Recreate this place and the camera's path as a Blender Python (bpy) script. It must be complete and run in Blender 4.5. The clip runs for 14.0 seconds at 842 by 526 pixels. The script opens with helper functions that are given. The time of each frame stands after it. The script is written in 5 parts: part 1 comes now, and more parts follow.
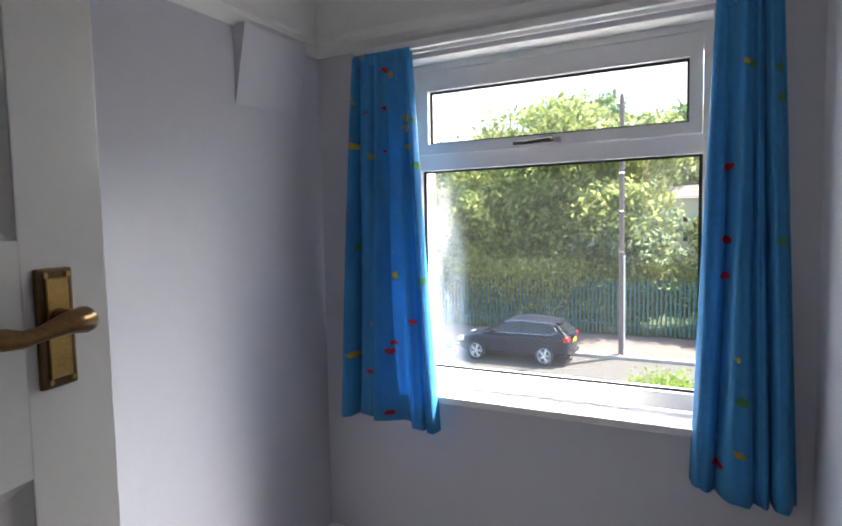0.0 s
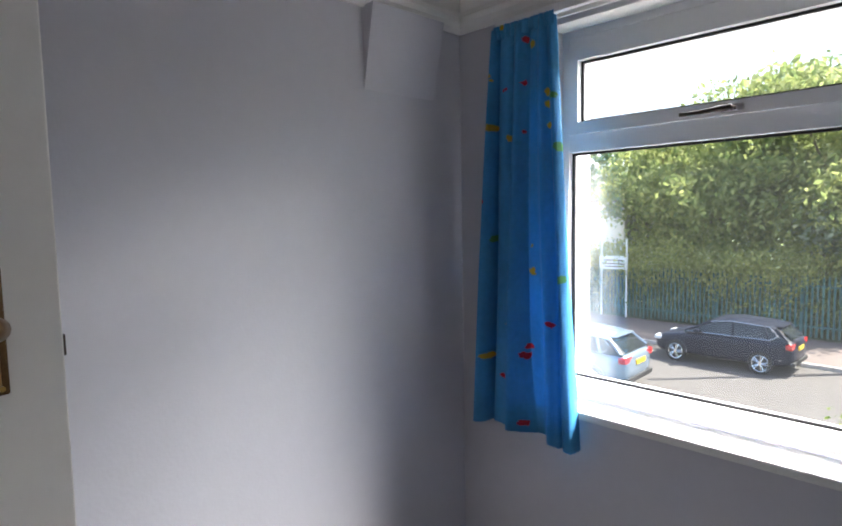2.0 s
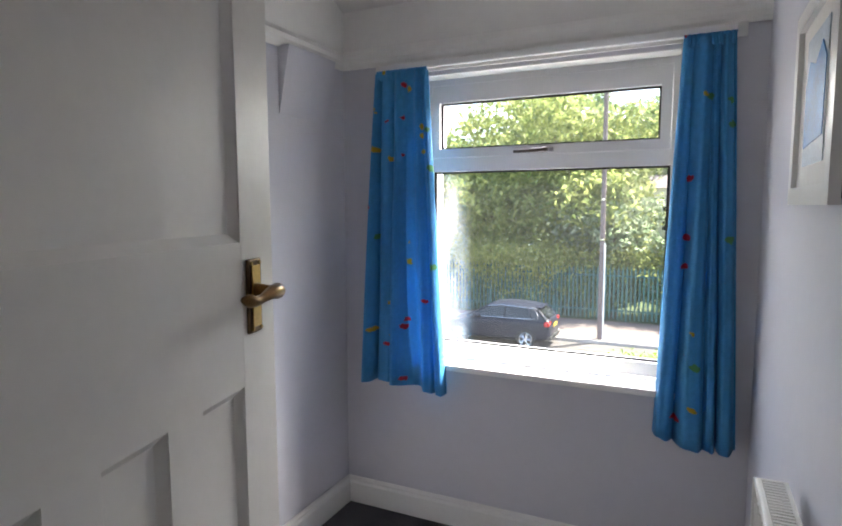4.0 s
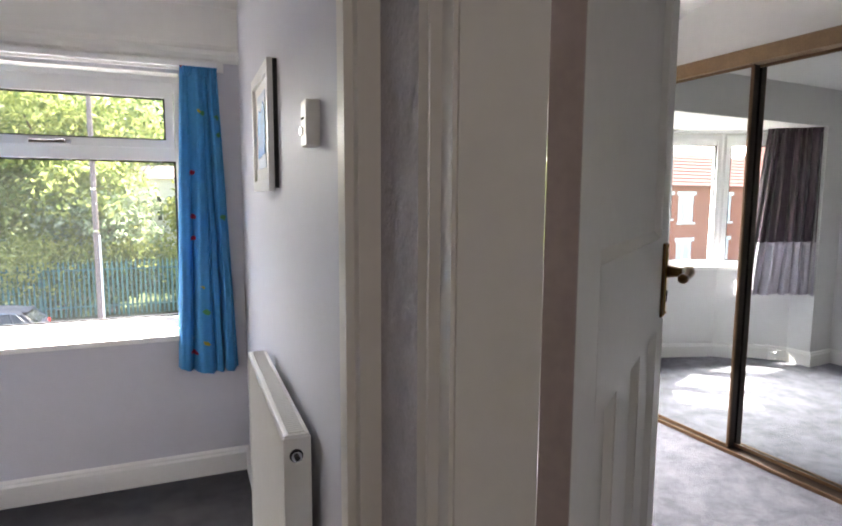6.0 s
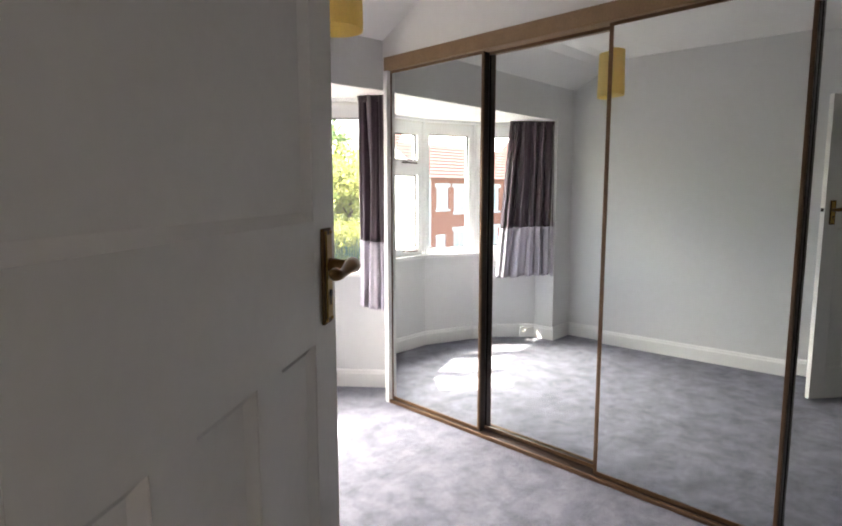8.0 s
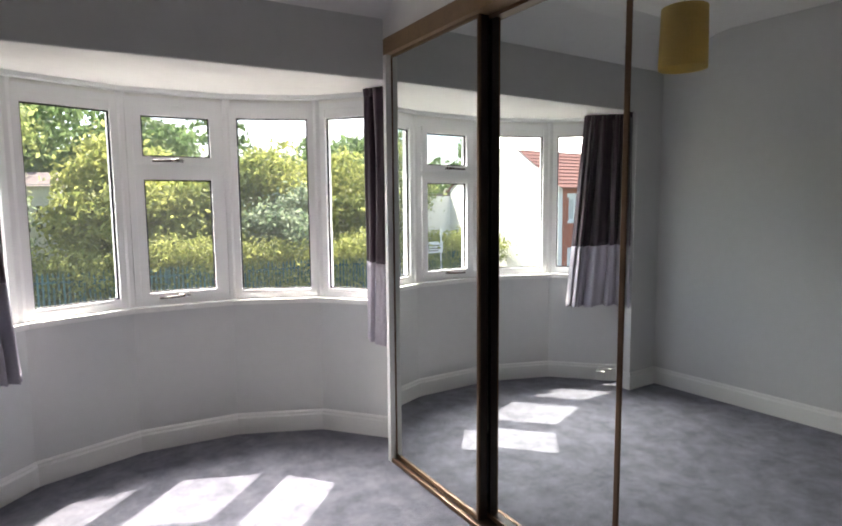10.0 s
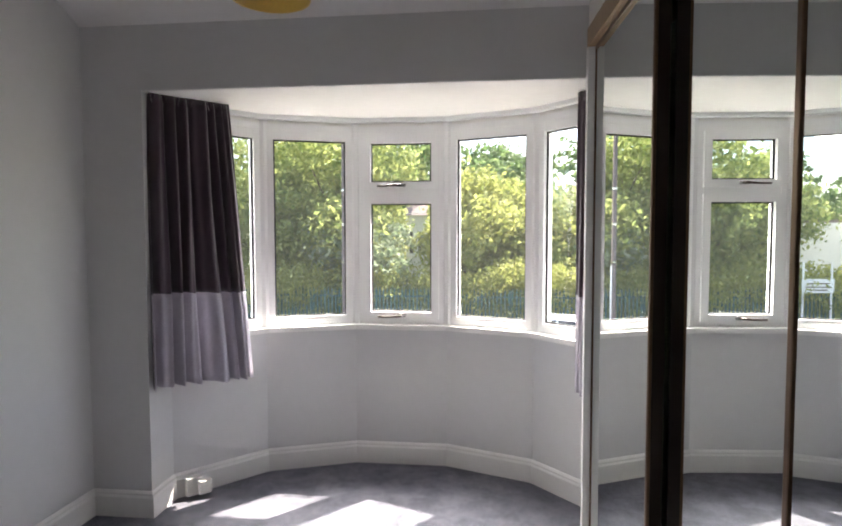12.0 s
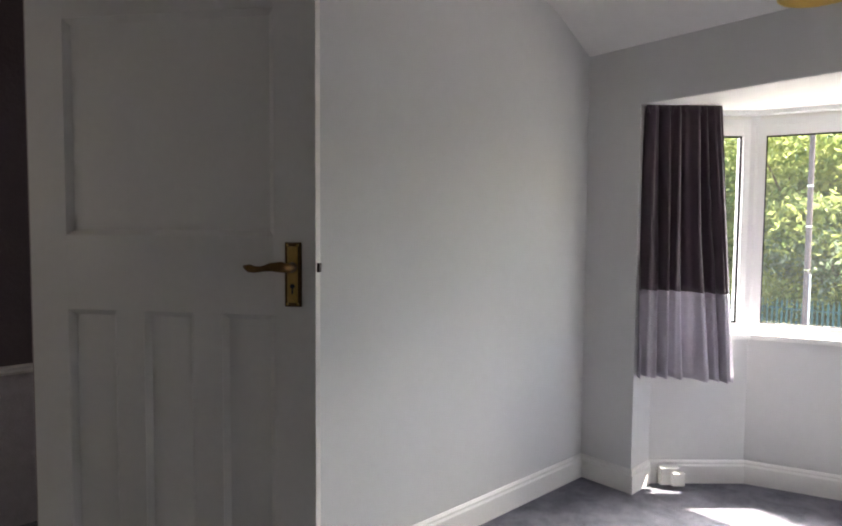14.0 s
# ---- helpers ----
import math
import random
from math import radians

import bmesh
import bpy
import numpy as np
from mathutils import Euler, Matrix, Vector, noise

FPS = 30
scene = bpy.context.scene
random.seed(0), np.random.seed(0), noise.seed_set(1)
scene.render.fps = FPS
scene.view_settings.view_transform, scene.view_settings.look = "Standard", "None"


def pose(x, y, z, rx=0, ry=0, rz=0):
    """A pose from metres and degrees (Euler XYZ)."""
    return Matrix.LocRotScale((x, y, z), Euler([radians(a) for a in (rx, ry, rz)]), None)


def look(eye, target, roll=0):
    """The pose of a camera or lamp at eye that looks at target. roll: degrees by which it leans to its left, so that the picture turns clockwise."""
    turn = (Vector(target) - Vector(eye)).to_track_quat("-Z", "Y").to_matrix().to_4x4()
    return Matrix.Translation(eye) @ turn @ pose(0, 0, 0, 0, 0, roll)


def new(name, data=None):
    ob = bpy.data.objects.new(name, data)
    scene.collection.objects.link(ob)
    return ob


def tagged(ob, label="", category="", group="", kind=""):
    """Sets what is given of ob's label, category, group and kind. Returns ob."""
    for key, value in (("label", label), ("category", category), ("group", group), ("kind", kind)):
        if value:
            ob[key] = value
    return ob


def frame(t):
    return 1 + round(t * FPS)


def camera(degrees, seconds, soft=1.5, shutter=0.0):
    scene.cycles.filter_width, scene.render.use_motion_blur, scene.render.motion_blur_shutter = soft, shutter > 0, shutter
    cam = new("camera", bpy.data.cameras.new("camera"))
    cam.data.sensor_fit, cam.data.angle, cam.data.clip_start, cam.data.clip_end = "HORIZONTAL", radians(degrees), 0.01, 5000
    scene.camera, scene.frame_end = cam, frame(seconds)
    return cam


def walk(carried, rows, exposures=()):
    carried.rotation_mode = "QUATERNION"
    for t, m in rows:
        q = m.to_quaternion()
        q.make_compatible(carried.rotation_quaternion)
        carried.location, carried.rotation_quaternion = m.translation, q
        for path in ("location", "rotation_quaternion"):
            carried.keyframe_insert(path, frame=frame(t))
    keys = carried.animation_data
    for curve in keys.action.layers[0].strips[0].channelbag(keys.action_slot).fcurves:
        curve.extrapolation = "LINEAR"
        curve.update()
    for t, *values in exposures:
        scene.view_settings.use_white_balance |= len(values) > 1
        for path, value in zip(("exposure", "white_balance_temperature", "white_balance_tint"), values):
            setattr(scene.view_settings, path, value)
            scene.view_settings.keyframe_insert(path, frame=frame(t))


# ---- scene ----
cam = camera(72.4, 14.0, soft=1.9)
PATH = [
    (0, (-0.076, 0.5, 1.384), (-0.981, 2.278, 1.244), -1.2),
    (0.5, (-0.045, 0.679, 1.427), (-1.176, 2.319, 1.249), -1.2),
    (1, (-0.034, 0.778, 1.414), (-1.311, 2.308, 1.239), -1.4),
    (1.5, (-0.049, 0.784, 1.429), (-1.413, 2.233, 1.224), -1.5),
    (2, (-0.017, 0.777, 1.388), (-1.455, 2.156, 1.217), -1.1),
    (2.2, (0.007, 0.759, 1.392), (-1.441, 2.126, 1.215), -1.1),
    (4.3, (-0.043, -0.006, 1.431), (-0.692, 1.876, 1.233), -0.1),
    (4.5, (-0.065, -0.088, 1.426), (-0.567, 1.837, 1.227), -0.1),
    (5, (-0.08, -0.285, 1.423), (-0.13, 1.704, 1.216), -0.2),
    (5.5, (-0.077, -0.466, 1.418), (0.347, 1.475, 1.193), -0.3),
    (6, (-0.072, -0.584, 1.412), (0.678, 1.256, 1.186), 0.3),
    (6.5, (-0.03, -0.63, 1.408), (1.003, 1.067, 1.177), 0.2),
    (7, (0.035, -0.615, 1.409), (1.292, 0.921, 1.164), 0.2),
    (7.5, (0.173, -0.533, 1.386), (1.512, 0.933, 1.14), 0.0),
    (7.7, (0.231, -0.498, 1.382), (1.577, 0.96, 1.134), -0.0),
    (9.8, (1.266, -0.326, 1.377), (2.301, 1.372, 1.162), -0.5),
    (10, (1.376, -0.305, 1.377), (2.329, 1.441, 1.17), -0.5),
    (10.5, (1.636, -0.238, 1.358), (2.322, 1.633, 1.193), -0.6),
    (11, (1.839, -0.162, 1.362), (2.229, 1.794, 1.211), -0.4),
    (11.5, (2.026, -0.1, 1.356), (2.132, 1.894, 1.234), -0.3),
    (12, (2.222, -0.101, 1.352), (2.004, 1.884, 1.246), -0.1),
    (12.5, (2.364, -0.147, 1.387), (1.773, 1.76, 1.281), 0.1),
    (13, (2.389, -0.205, 1.404), (1.512, 1.589, 1.292), 0.2),
    (13.5, (2.267, -0.282, 1.387), (1.09, 1.331, 1.273), 0.4),
    (14, (2.06, -0.386, 1.347), (0.595, 0.972, 1.242), 0.45),
]
walk(cam, [(t, look(eye, target, roll)) for t, eye, target, roll in PATH],
     exposures=[(0.0, 2.2, 6500, 10), (2.2, 2.0, 6550, 10), (4.3, 2.55, 6700, 10), (5.0, 2.6, 6700, 10), (5.5, 3.0, 6800, 11), (6.0, 3.15, 6950, 12), (7.7, 3.2, 7150, 13), (9.8, 1.93, 6850, 12),
                (12.0, 2.2, 6950, 12), (13.0, 2.3, 6950, 12), (14.0, 2.78, 7000, 12)])

# ---- light ----
SUN_WAY = Vector((0.415, 0.46, 0.88)).normalized()
world = bpy.data.worlds.new("sky_world")
scene.world = world
world.use_nodes = True
wn = world.node_tree
sky = wn.nodes.new("ShaderNodeTexSky")
sky.sky_type, sky.sun_disc = "NISHITA", False
sky.sun_elevation, sky.sun_rotation = math.asin(SUN_WAY.z), math.atan2(SUN_WAY.x, SUN_WAY.y)
sky.air_density, sky.dust_density = 1.0, 2.0
wn.nodes["Background"].inputs["Strength"].default_value = 0.15
wn.links.new(sky.outputs[0], wn.nodes["Background"].inputs["Color"])
sun = new("sun", bpy.data.lights.new("sun", "SUN"))
sun.data.energy, sun.data.angle, sun.data.color = 5.0, radians(0.55), (1.0, 0.95, 0.87)
sun.matrix_world = look(SUN_WAY * 40, (0, 0, 0))


def sky_lamp(name, place, target, sx, sy, watts, colour=(1.0, 0.985, 0.965), spread=180):
    lamp = new(name, bpy.data.lights.new(name, "AREA"))
    lamp.data.shape, lamp.data.size, lamp.data.size_y, lamp.data.energy = "RECTANGLE", sx, sy, watts
    lamp.data.color, lamp.data.spread = colour, radians(spread)
    lamp.matrix_world = look(place, target)


# daylight entering by the two windows, from the sky above their heads
sky_lamp("sky_light_bay", (1.75, 4.6, 3.25), (1.85, 1.6, 0.45), 3.0, 1.8, 155, spread=102)
sky_lamp("sky_light_small", (-0.50, 3.75, 2.75), (-0.60, 1.2, 0.4), 2.0, 2.2, 42)
# fill light added out of view behind the walk, to lift the dark landing
sky_lamp("fill_light_landing", (-0.45, -1.70, 1.6), (-0.3, 0.0, 1.2), 0.7, 0.7, 0.42, (1.0, 0.87, 0.82))


# ---- materials ----
def material(name, colour, rough=0.6, metal=0.0, vary=0.06, scale=6.0, bump=0.0, bump_scale=120.0, spec=0.5, per_object=0.0, sheen=0.0):
    m = bpy.data.materials.new(name)
    m.use_nodes = True
    n, l = m.node_tree.nodes, m.node_tree.links
    b = n["Principled BSDF"]
    b.inputs["Roughness"].default_value, b.inputs["Metallic"].default_value = rough, metal
    b.inputs["Specular IOR Level"].default_value = spec
    b.inputs["Sheen Weight"].default_value = sheen
    co = n.new("ShaderNodeTexCoord")
    big = n.new("ShaderNodeTexNoise")
    big.inputs["Scale"].default_value, big.inputs["Detail"].default_value = scale, 5
    fine = n.new("ShaderNodeTexNoise")
    fine.inputs["Scale"].default_value, fine.inputs["Detail"].default_value = scale * 9, 4
    l.new(co.outputs["Object"], big.inputs["Vector"]), l.new(co.outputs["Object"], fine.inputs["Vector"])
    mix = n.new("ShaderNodeMath")
    mix.operation = "ADD"
    l.new(big.outputs["Fac"], mix.inputs[0]), l.new(fine.outputs["Fac"], mix.inputs[1])
    ramp = n.new("ShaderNodeMapRange")
    ramp.inputs["From Min"].default_value, ramp.inputs["From Max"].default_value = 0.6, 1.4
    ramp.inputs["To Min"].default_value, ramp.inputs["To Max"].default_value = 1 - vary, 1 + vary
    l.new(mix.outputs[0], ramp.inputs["Value"])
    val = ramp.outputs[0]
    if per_object:
        info = n.new("ShaderNodeObjectInfo")
        r2 = n.new("ShaderNodeMapRange")
        r2.inputs["To Min"].default_value, r2.inputs["To Max"].default_value = 1 - per_object, 1 + per_object
        l.new(info.outputs["Random"], r2.inputs["Value"])
        mul = n.new("ShaderNodeMath")
        mul.operation = "MULTIPLY"
        l.new(val, mul.inputs[0]), l.new(r2.outputs[0], mul.inputs[1])
        val = mul.outputs[0]
    hsv = n.new("ShaderNodeHueSaturation")
    hsv.inputs["Color"].default_value = (*colour, 1)
    l.new(val, hsv.inputs["Value"])
    l.new(hsv.outputs[0], b.inputs["Base Color"])
    if bump:
        bn = n.new("ShaderNodeTexNoise")
        bn.inputs["Scale"].default_value, bn.inputs["Detail"].default_value = bump_scale, 6
        l.new(co.outputs["Object"], bn.inputs["Vector"])
        bp = n.new("ShaderNodeBump")
        bp.inputs["Strength"].default_value, bp.inputs["Distance"].default_value = bump, 0.01
        l.new(bn.outputs["Fac"], bp.inputs["Height"])
        l.new(bp.outputs[0], b.inputs["Normal"])
    return m


def carpet_material(name, dark, light, patch):
    """A cut pile: large brushed patches of two tones, with fine tufts."""
    m = material(name, light, 0.95, vary=0.1, scale=60, bump=0.9, bump_scale=420, spec=0.15, sheen=0.15)
    n, l = m.node_tree.nodes, m.node_tree.links
    co = n.new("ShaderNodeTexCoord")
    t = n.new("ShaderNodeTexNoise")
    t.inputs["Scale"].default_value, t.inputs["Detail"].default_value, t.inputs["Roughness"].default_value = patch, 8, 0.7
    l.new(co.outputs["Object"], t.inputs["Vector"])
    r = n.new("ShaderNodeValToRGB")
    r.color_ramp.elements[0].position, r.color_ramp.elements[1].position = 0.36, 0.64
    r.color_ramp.elements[0].color, r.color_ramp.elements[1].color = (*dark, 1), (*light, 1)
    l.new(t.outputs["Fac"], r.inputs["Fac"])
    l.new(r.outputs[0], [q for q in n if q.bl_idname == "ShaderNodeHueSaturation"][0].inputs["Color"])
    return m


def glass_material(name, tint=(1, 1, 1), rough=0.0, haze=0.003):
    """Clear glass with a reflection; an even veiling haze is mixed into it."""
    m = bpy.data.materials.new(name)
    m.use_nodes = True
    n, l = m.node_tree.nodes, m.node_tree.links
    n.remove(n["Principled BSDF"])
    clear, gloss, mix, rim = n.new("ShaderNodeBsdfTransparent"), n.new("ShaderNodeBsdfGlossy"), n.new("ShaderNodeMixShader"), n.new("ShaderNodeLayerWeight")
    clear.inputs["Color"].default_value = (*tint, 1)
    gloss.inputs["Roughness"].default_value = rough
    power, scale = n.new("ShaderNodeMath"), n.new("ShaderNodeMath")
    power.operation, power.inputs[1].default_value = "POWER", 4.0
    scale.operation, scale.inputs[1].default_value, scale.inputs[2].default_value = "MULTIPLY_ADD", 0.6, 0.035
    l.new(rim.outputs["Facing"], power.inputs[0]), l.new(power.outputs[0], scale.inputs[0])
    l.new(scale.outputs[0], mix.inputs[0]), l.new(clear.outputs[0], mix.inputs[1]), l.new(gloss.outputs[0], mix.inputs[2])
    # translucent share stands in for the bright haze over the view
    film, veil = n.new("ShaderNodeBsdfTranslucent"), n.new("ShaderNodeMixShader")
    film.inputs["Color"].default_value, veil.inputs[0].default_value = (0.88, 0.90, 0.90, 1), haze
    l.new(mix.outputs[0], veil.inputs[1]), l.new(film.outputs[0], veil.inputs[2])
    l.new(veil.outputs[0], n["Material Output"].inputs["Surface"])
    return m


def print_material(name):
    """Blue cotton with a scattered print of small red, yellow and green motifs."""
    m = material(name, (0.075, 0.34, 0.66), 0.5, vary=0.12, scale=7, bump=0.25, bump_scale=600, spec=0.25)
    n, l = m.node_tree.nodes, m.node_tree.links
    hsv = [q for q in n if q.bl_idname == "ShaderNodeHueSaturation"][0]
    uv = n.new("ShaderNodeTexCoord")
    wob = n.new("ShaderNodeTexNoise")
    wob.inputs["Scale"].default_value = 60
    vadd = n.new("ShaderNodeMixRGB")
    vadd.blend_type, vadd.inputs["Fac"].default_value = "LINEAR_LIGHT", 0.012
    vor = n.new("ShaderNodeTexVoronoi")
    vor.inputs["Scale"].default_value = 10.5
    stretch = n.new("ShaderNodeMapping")
    stretch.inputs["Scale"].default_value = (0.75, 1.35, 1)
    l.new(uv.outputs["UV"], wob.inputs["Vector"]), l.new(uv.outputs["UV"], vadd.inputs[1]), l.new(wob.outputs["Color"], vadd.inputs[2])
    l.new(vadd.outputs[0], stretch.inputs["Vector"]), l.new(stretch.outputs[0], vor.inputs["Vector"])
    near = n.new("ShaderNodeMath")
    near.operation, near.inputs[1].default_value = "LESS_THAN", 0.165
    l.new(vor.outputs["Distance"], near.inputs[0])
    sep = n.new("ShaderNodeSeparateColor")
    l.new(vor.outputs["Color"], sep.inputs[0])
    ramp = n.new("ShaderNodeValToRGB")
    ramp.color_ramp.interpolation = "CONSTANT"
    e = ramp.color_ramp.elements
    e[0].position, e[0].color = 0.0, (0.55, 0.03, 0.05, 1)
    e[1].position, e[1].color = 0.22, (0.62, 0.45, 0.05, 1)
    q = e.new(0.46)
    q.color = (0.10, 0.33, 0.12, 1)
    q = e.new(0.68)
    q.color = (0.07, 0.33, 0.62, 1)
    l.new(sep.outputs[0], ramp.inputs["Fac"])
    mix = n.new("ShaderNodeMixRGB")
    mix.inputs[1].default_value = (0.075, 0.34, 0.66, 1)
    l.new(near.outputs[0], mix.inputs["Fac"]), l.new(ramp.outputs[0], mix.inputs[2]), l.new(mix.outputs[0], hsv.inputs["Color"])
    return m


def leaf_material(name, colour, warm):
    """Leaves: each one varies in tone; some light passes through."""
    m = bpy.data.materials.new(name)
    m.use_nodes = True
    n, l = m.node_tree.nodes, m.node_tree.links
    b = n["Principled BSDF"]
    b.inputs["Roughness"].default_value, b.inputs["Specular IOR Level"].default_value = 0.55, 0.3
    geo = n.new("ShaderNodeNewGeometry")
    ramp = n.new("ShaderNodeValToRGB")
    ramp.color_ramp.elements[0].color, ramp.color_ramp.elements[1].color = (*colour, 1), (*warm, 1)
    l.new(geo.outputs["Random Per Island"], ramp.inputs["Fac"])
    l.new(ramp.outputs[0], b.inputs["Base Color"])
    tr, mix = n.new("ShaderNodeBsdfTranslucent"), n.new("ShaderNodeMixShader")
    mix.inputs[0].default_value = 0.6
    l.new(ramp.outputs[0], tr.inputs["Color"])
    l.new(b.outputs[0], mix.inputs[1]), l.new(tr.outputs[0], mix.inputs[2])
    l.new(mix.outputs[0], n["Material Output"].inputs["Surface"])
    return m


def see_through(m, amount):
    """Cloth that lets some light pass."""
    n, l = m.node_tree.nodes, m.node_tree.links
    b, out = n["Principled BSDF"], n["Material Output"]
    tr, mix = n.new("ShaderNodeBsdfTranslucent"), n.new("ShaderNodeMixShader")
    l.new(b.inputs["Base Color"].links[0].from_socket, tr.inputs["Color"])
    mix.inputs[0].default_value = amount
    l.new(b.outputs[0], mix.inputs[1]), l.new(tr.outputs[0], mix.inputs[2]), l.new(mix.outputs[0], out.inputs["Surface"])
    return m


def misted_material(name):
    """Old double glazing: clear, with a milky film of condensation stains along its west edge."""
    m = glass_material(name, (0.97, 0.98, 0.97))
    n, l = m.node_tree.nodes, m.node_tree.links
    out = n["Material Output"]
    clear = out.inputs["Surface"].links[0].from_socket
    co, sep = n.new("ShaderNodeTexCoord"), n.new("ShaderNodeSeparateXYZ")
    l.new(co.outputs["Object"], sep.inputs[0])
    edge, low = n.new("ShaderNodeMapRange"), n.new("ShaderNodeMapRange")
    edge.inputs["From Min"].default_value, edge.inputs["From Max"].default_value = -0.90, -1.08
    edge.interpolation_type = "SMOOTHSTEP"
    low.inputs["From Min"].default_value, low.inputs["From Max"].default_value = 1.70, 0.95
    low.inputs["To Min"].default_value, low.inputs["To Max"].default_value = 0.25, 1.0
    l.new(sep.outputs["X"], edge.inputs["Value"]), l.new(sep.outputs["Z"], low.inputs["Value"])
    stretch, smear = n.new("ShaderNodeMapping"), n.new("ShaderNodeTexNoise")
    stretch.inputs["Scale"].default_value = (9.0, 1.0, 2.2)
    smear.inputs["Scale"].default_value, smear.inputs["Detail"].default_value = 1.6, 6
    l.new(co.outputs["Object"], stretch.inputs["Vector"]), l.new(stretch.outputs[0], smear.inputs["Vector"])
    streak = n.new("ShaderNodeMapRange")
    streak.inputs["From Min"].default_value, streak.inputs["From Max"].default_value = 0.3, 0.65
    l.new(smear.outputs["Fac"], streak.inputs["Value"])
    a, b, c = n.new("ShaderNodeMath"), n.new("ShaderNodeMath"), n.new("ShaderNodeMath")
    a.operation = b.operation = "MULTIPLY"
    c.operation, c.inputs[1].default_value, c.inputs[2].default_value = "MULTIPLY_ADD", 0.15, 0.0
    l.new(edge.outputs[0], a.inputs[0]), l.new(low.outputs[0], a.inputs[1])
    l.new(a.outputs[0], b.inputs[0]), l.new(streak.outputs[0], b.inputs[1]), l.new(b.outputs[0], c.inputs[0])
    film, mix = n.new("ShaderNodeBsdfTranslucent"), n.new("ShaderNodeMixShader")
    film.inputs["Color"].default_value = (0.88, 0.90, 0.92, 1)
    l.new(c.outputs[0], mix.inputs[0]), l.new(clear, mix.inputs[1]), l.new(film.outputs[0], mix.inputs[2])
    l.new(mix.outputs[0], out.inputs["Surface"])
    return m


LILAC = material("lilac_grey_wall_paint", (0.60, 0.595, 0.645), 0.55, vary=0.025, scale=2.5, bump=0.06, bump_scale=90)
GREY = material("pale_grey_wall_paint", (0.65, 0.65, 0.645), 0.55, vary=0.025, scale=2.0, bump=0.06, bump_scale=90)
WHITE = material("white_ceiling_paint", (0.80, 0.79, 0.77), 0.7, vary=0.03, scale=2.0, bump=0.1, bump_scale=60)
GLOSS = material("off_white_gloss_paint", (0.76, 0.73, 0.69), 0.42, vary=0.03, scale=5, bump=0.05, bump_scale=40)
TRIM = material("white_satin_trim_paint", (0.80, 0.79, 0.77), 0.35, vary=0.03, scale=6, bump=0.03, bump_scale=60)
UPVC = material("white_upvc", (0.82, 0.82, 0.83), 0.3, vary=0.02, scale=8)
GASKET = material("black_rubber_gasket", (0.015, 0.015, 0.017), 0.6)
CARPET_DARK = carpet_material("charcoal_carpet", (0.035, 0.032, 0.036), (0.075, 0.07, 0.078), 9)
CARPET = carpet_material("grey_carpet", (0.122, 0.124, 0.158), (0.248, 0.25, 0.305), 7)
BRASS_DARK = material("tarnished_brass_edge", (0.13, 0.075, 0.03), 0.4, 0.8, vary=0.3, scale=30)
BRASS = material("aged_brass", (0.46, 0.29, 0.09), 0.3, 1.0, vary=0.25, scale=30)
BRASS_LEVER = material("worn_brass_lever", (0.20, 0.115, 0.045), 0.3, 1.0, vary=0.3, scale=25)
BRONZE = material("bronze_door_frame", (0.16, 0.095, 0.055), 0.32, 0.6, vary=0.12, scale=20)
DARKBRONZE = material("dark_bronze_stile", (0.035, 0.022, 0.017), 0.35, 0.4, vary=0.15, scale=20)
FASCIA = material("golden_oak_fascia", (0.27, 0.17, 0.09), 0.4, vary=0.18, scale=14, bump=0.08, bump_scale=80)
MIRROR = bpy.data.materials.new("mirror_glass")
MIRROR.use_nodes = True
mb = MIRROR.node_tree.nodes["Principled BSDF"]
mb.inputs["Base Color"].default_value = (0.80, 0.84, 0.82, 1)
mb.inputs["Metallic"].default_value, mb.inputs["Roughness"].default_value = 1.0, 0.0
GLASS = glass_material("window_glass", (0.97, 0.98, 0.97))
BLUE = see_through(print_material("blue_printed_cotton"), 0.24)
FROSTED = see_through(material("obscured_glass", (0.80, 0.70, 0.64), 0.4, vary=0.1, scale=20, bump=0.5, bump_scale=60), 0.9)
MISTED = misted_material("misted_window_glass")
NETTED = material("net_curtained_house_glass", (0.62, 0.62, 0.60), 0.25, vary=0.15, scale=3)
AUBERGINE = material("aubergine_curtain_cloth", (0.062, 0.036, 0.052), 0.33, vary=0.08, scale=9, bump=0.15, bump_scale=500, sheen=0.35)
SILVER = material("silver_lilac_curtain_cloth", (0.52, 0.49, 0.55), 0.38, vary=0.1, scale=9, bump=0.3, bump_scale=500, sheen=0.2)
see_through(SILVER, 0.18)
SHADE = material("mustard_yellow_shade_cloth", (0.82, 0.67, 0.32), 0.8, vary=0.06, scale=12, bump=0.2, bump_scale=400)
see_through(SHADE, 0.6)
PLASTIC = material("white_plastic", (0.78, 0.77, 0.74), 0.35, vary=0.02, scale=15)
RADIATOR = material("white_radiator_enamel", (0.80, 0.79, 0.75), 0.3, vary=0.02, scale=12)
GRILLE = material("shade_toned_grille_bed", (0.52, 0.50, 0.45), 0.6, vary=0.1, scale=20)
CHROME = material("chrome", (0.75, 0.75, 0.75), 0.15, 1.0)
LANDING_DARK = material("embossed_plum_wallpaper", (0.13, 0.105, 0.12), 0.6, vary=0.12, scale=12, bump=0.5, bump_scale=45)
LANDING_LIGHT = material("embossed_lilac_wallpaper", (0.52, 0.49, 0.52), 0.6, vary=0.16, scale=18, bump=0.6, bump_scale=50)
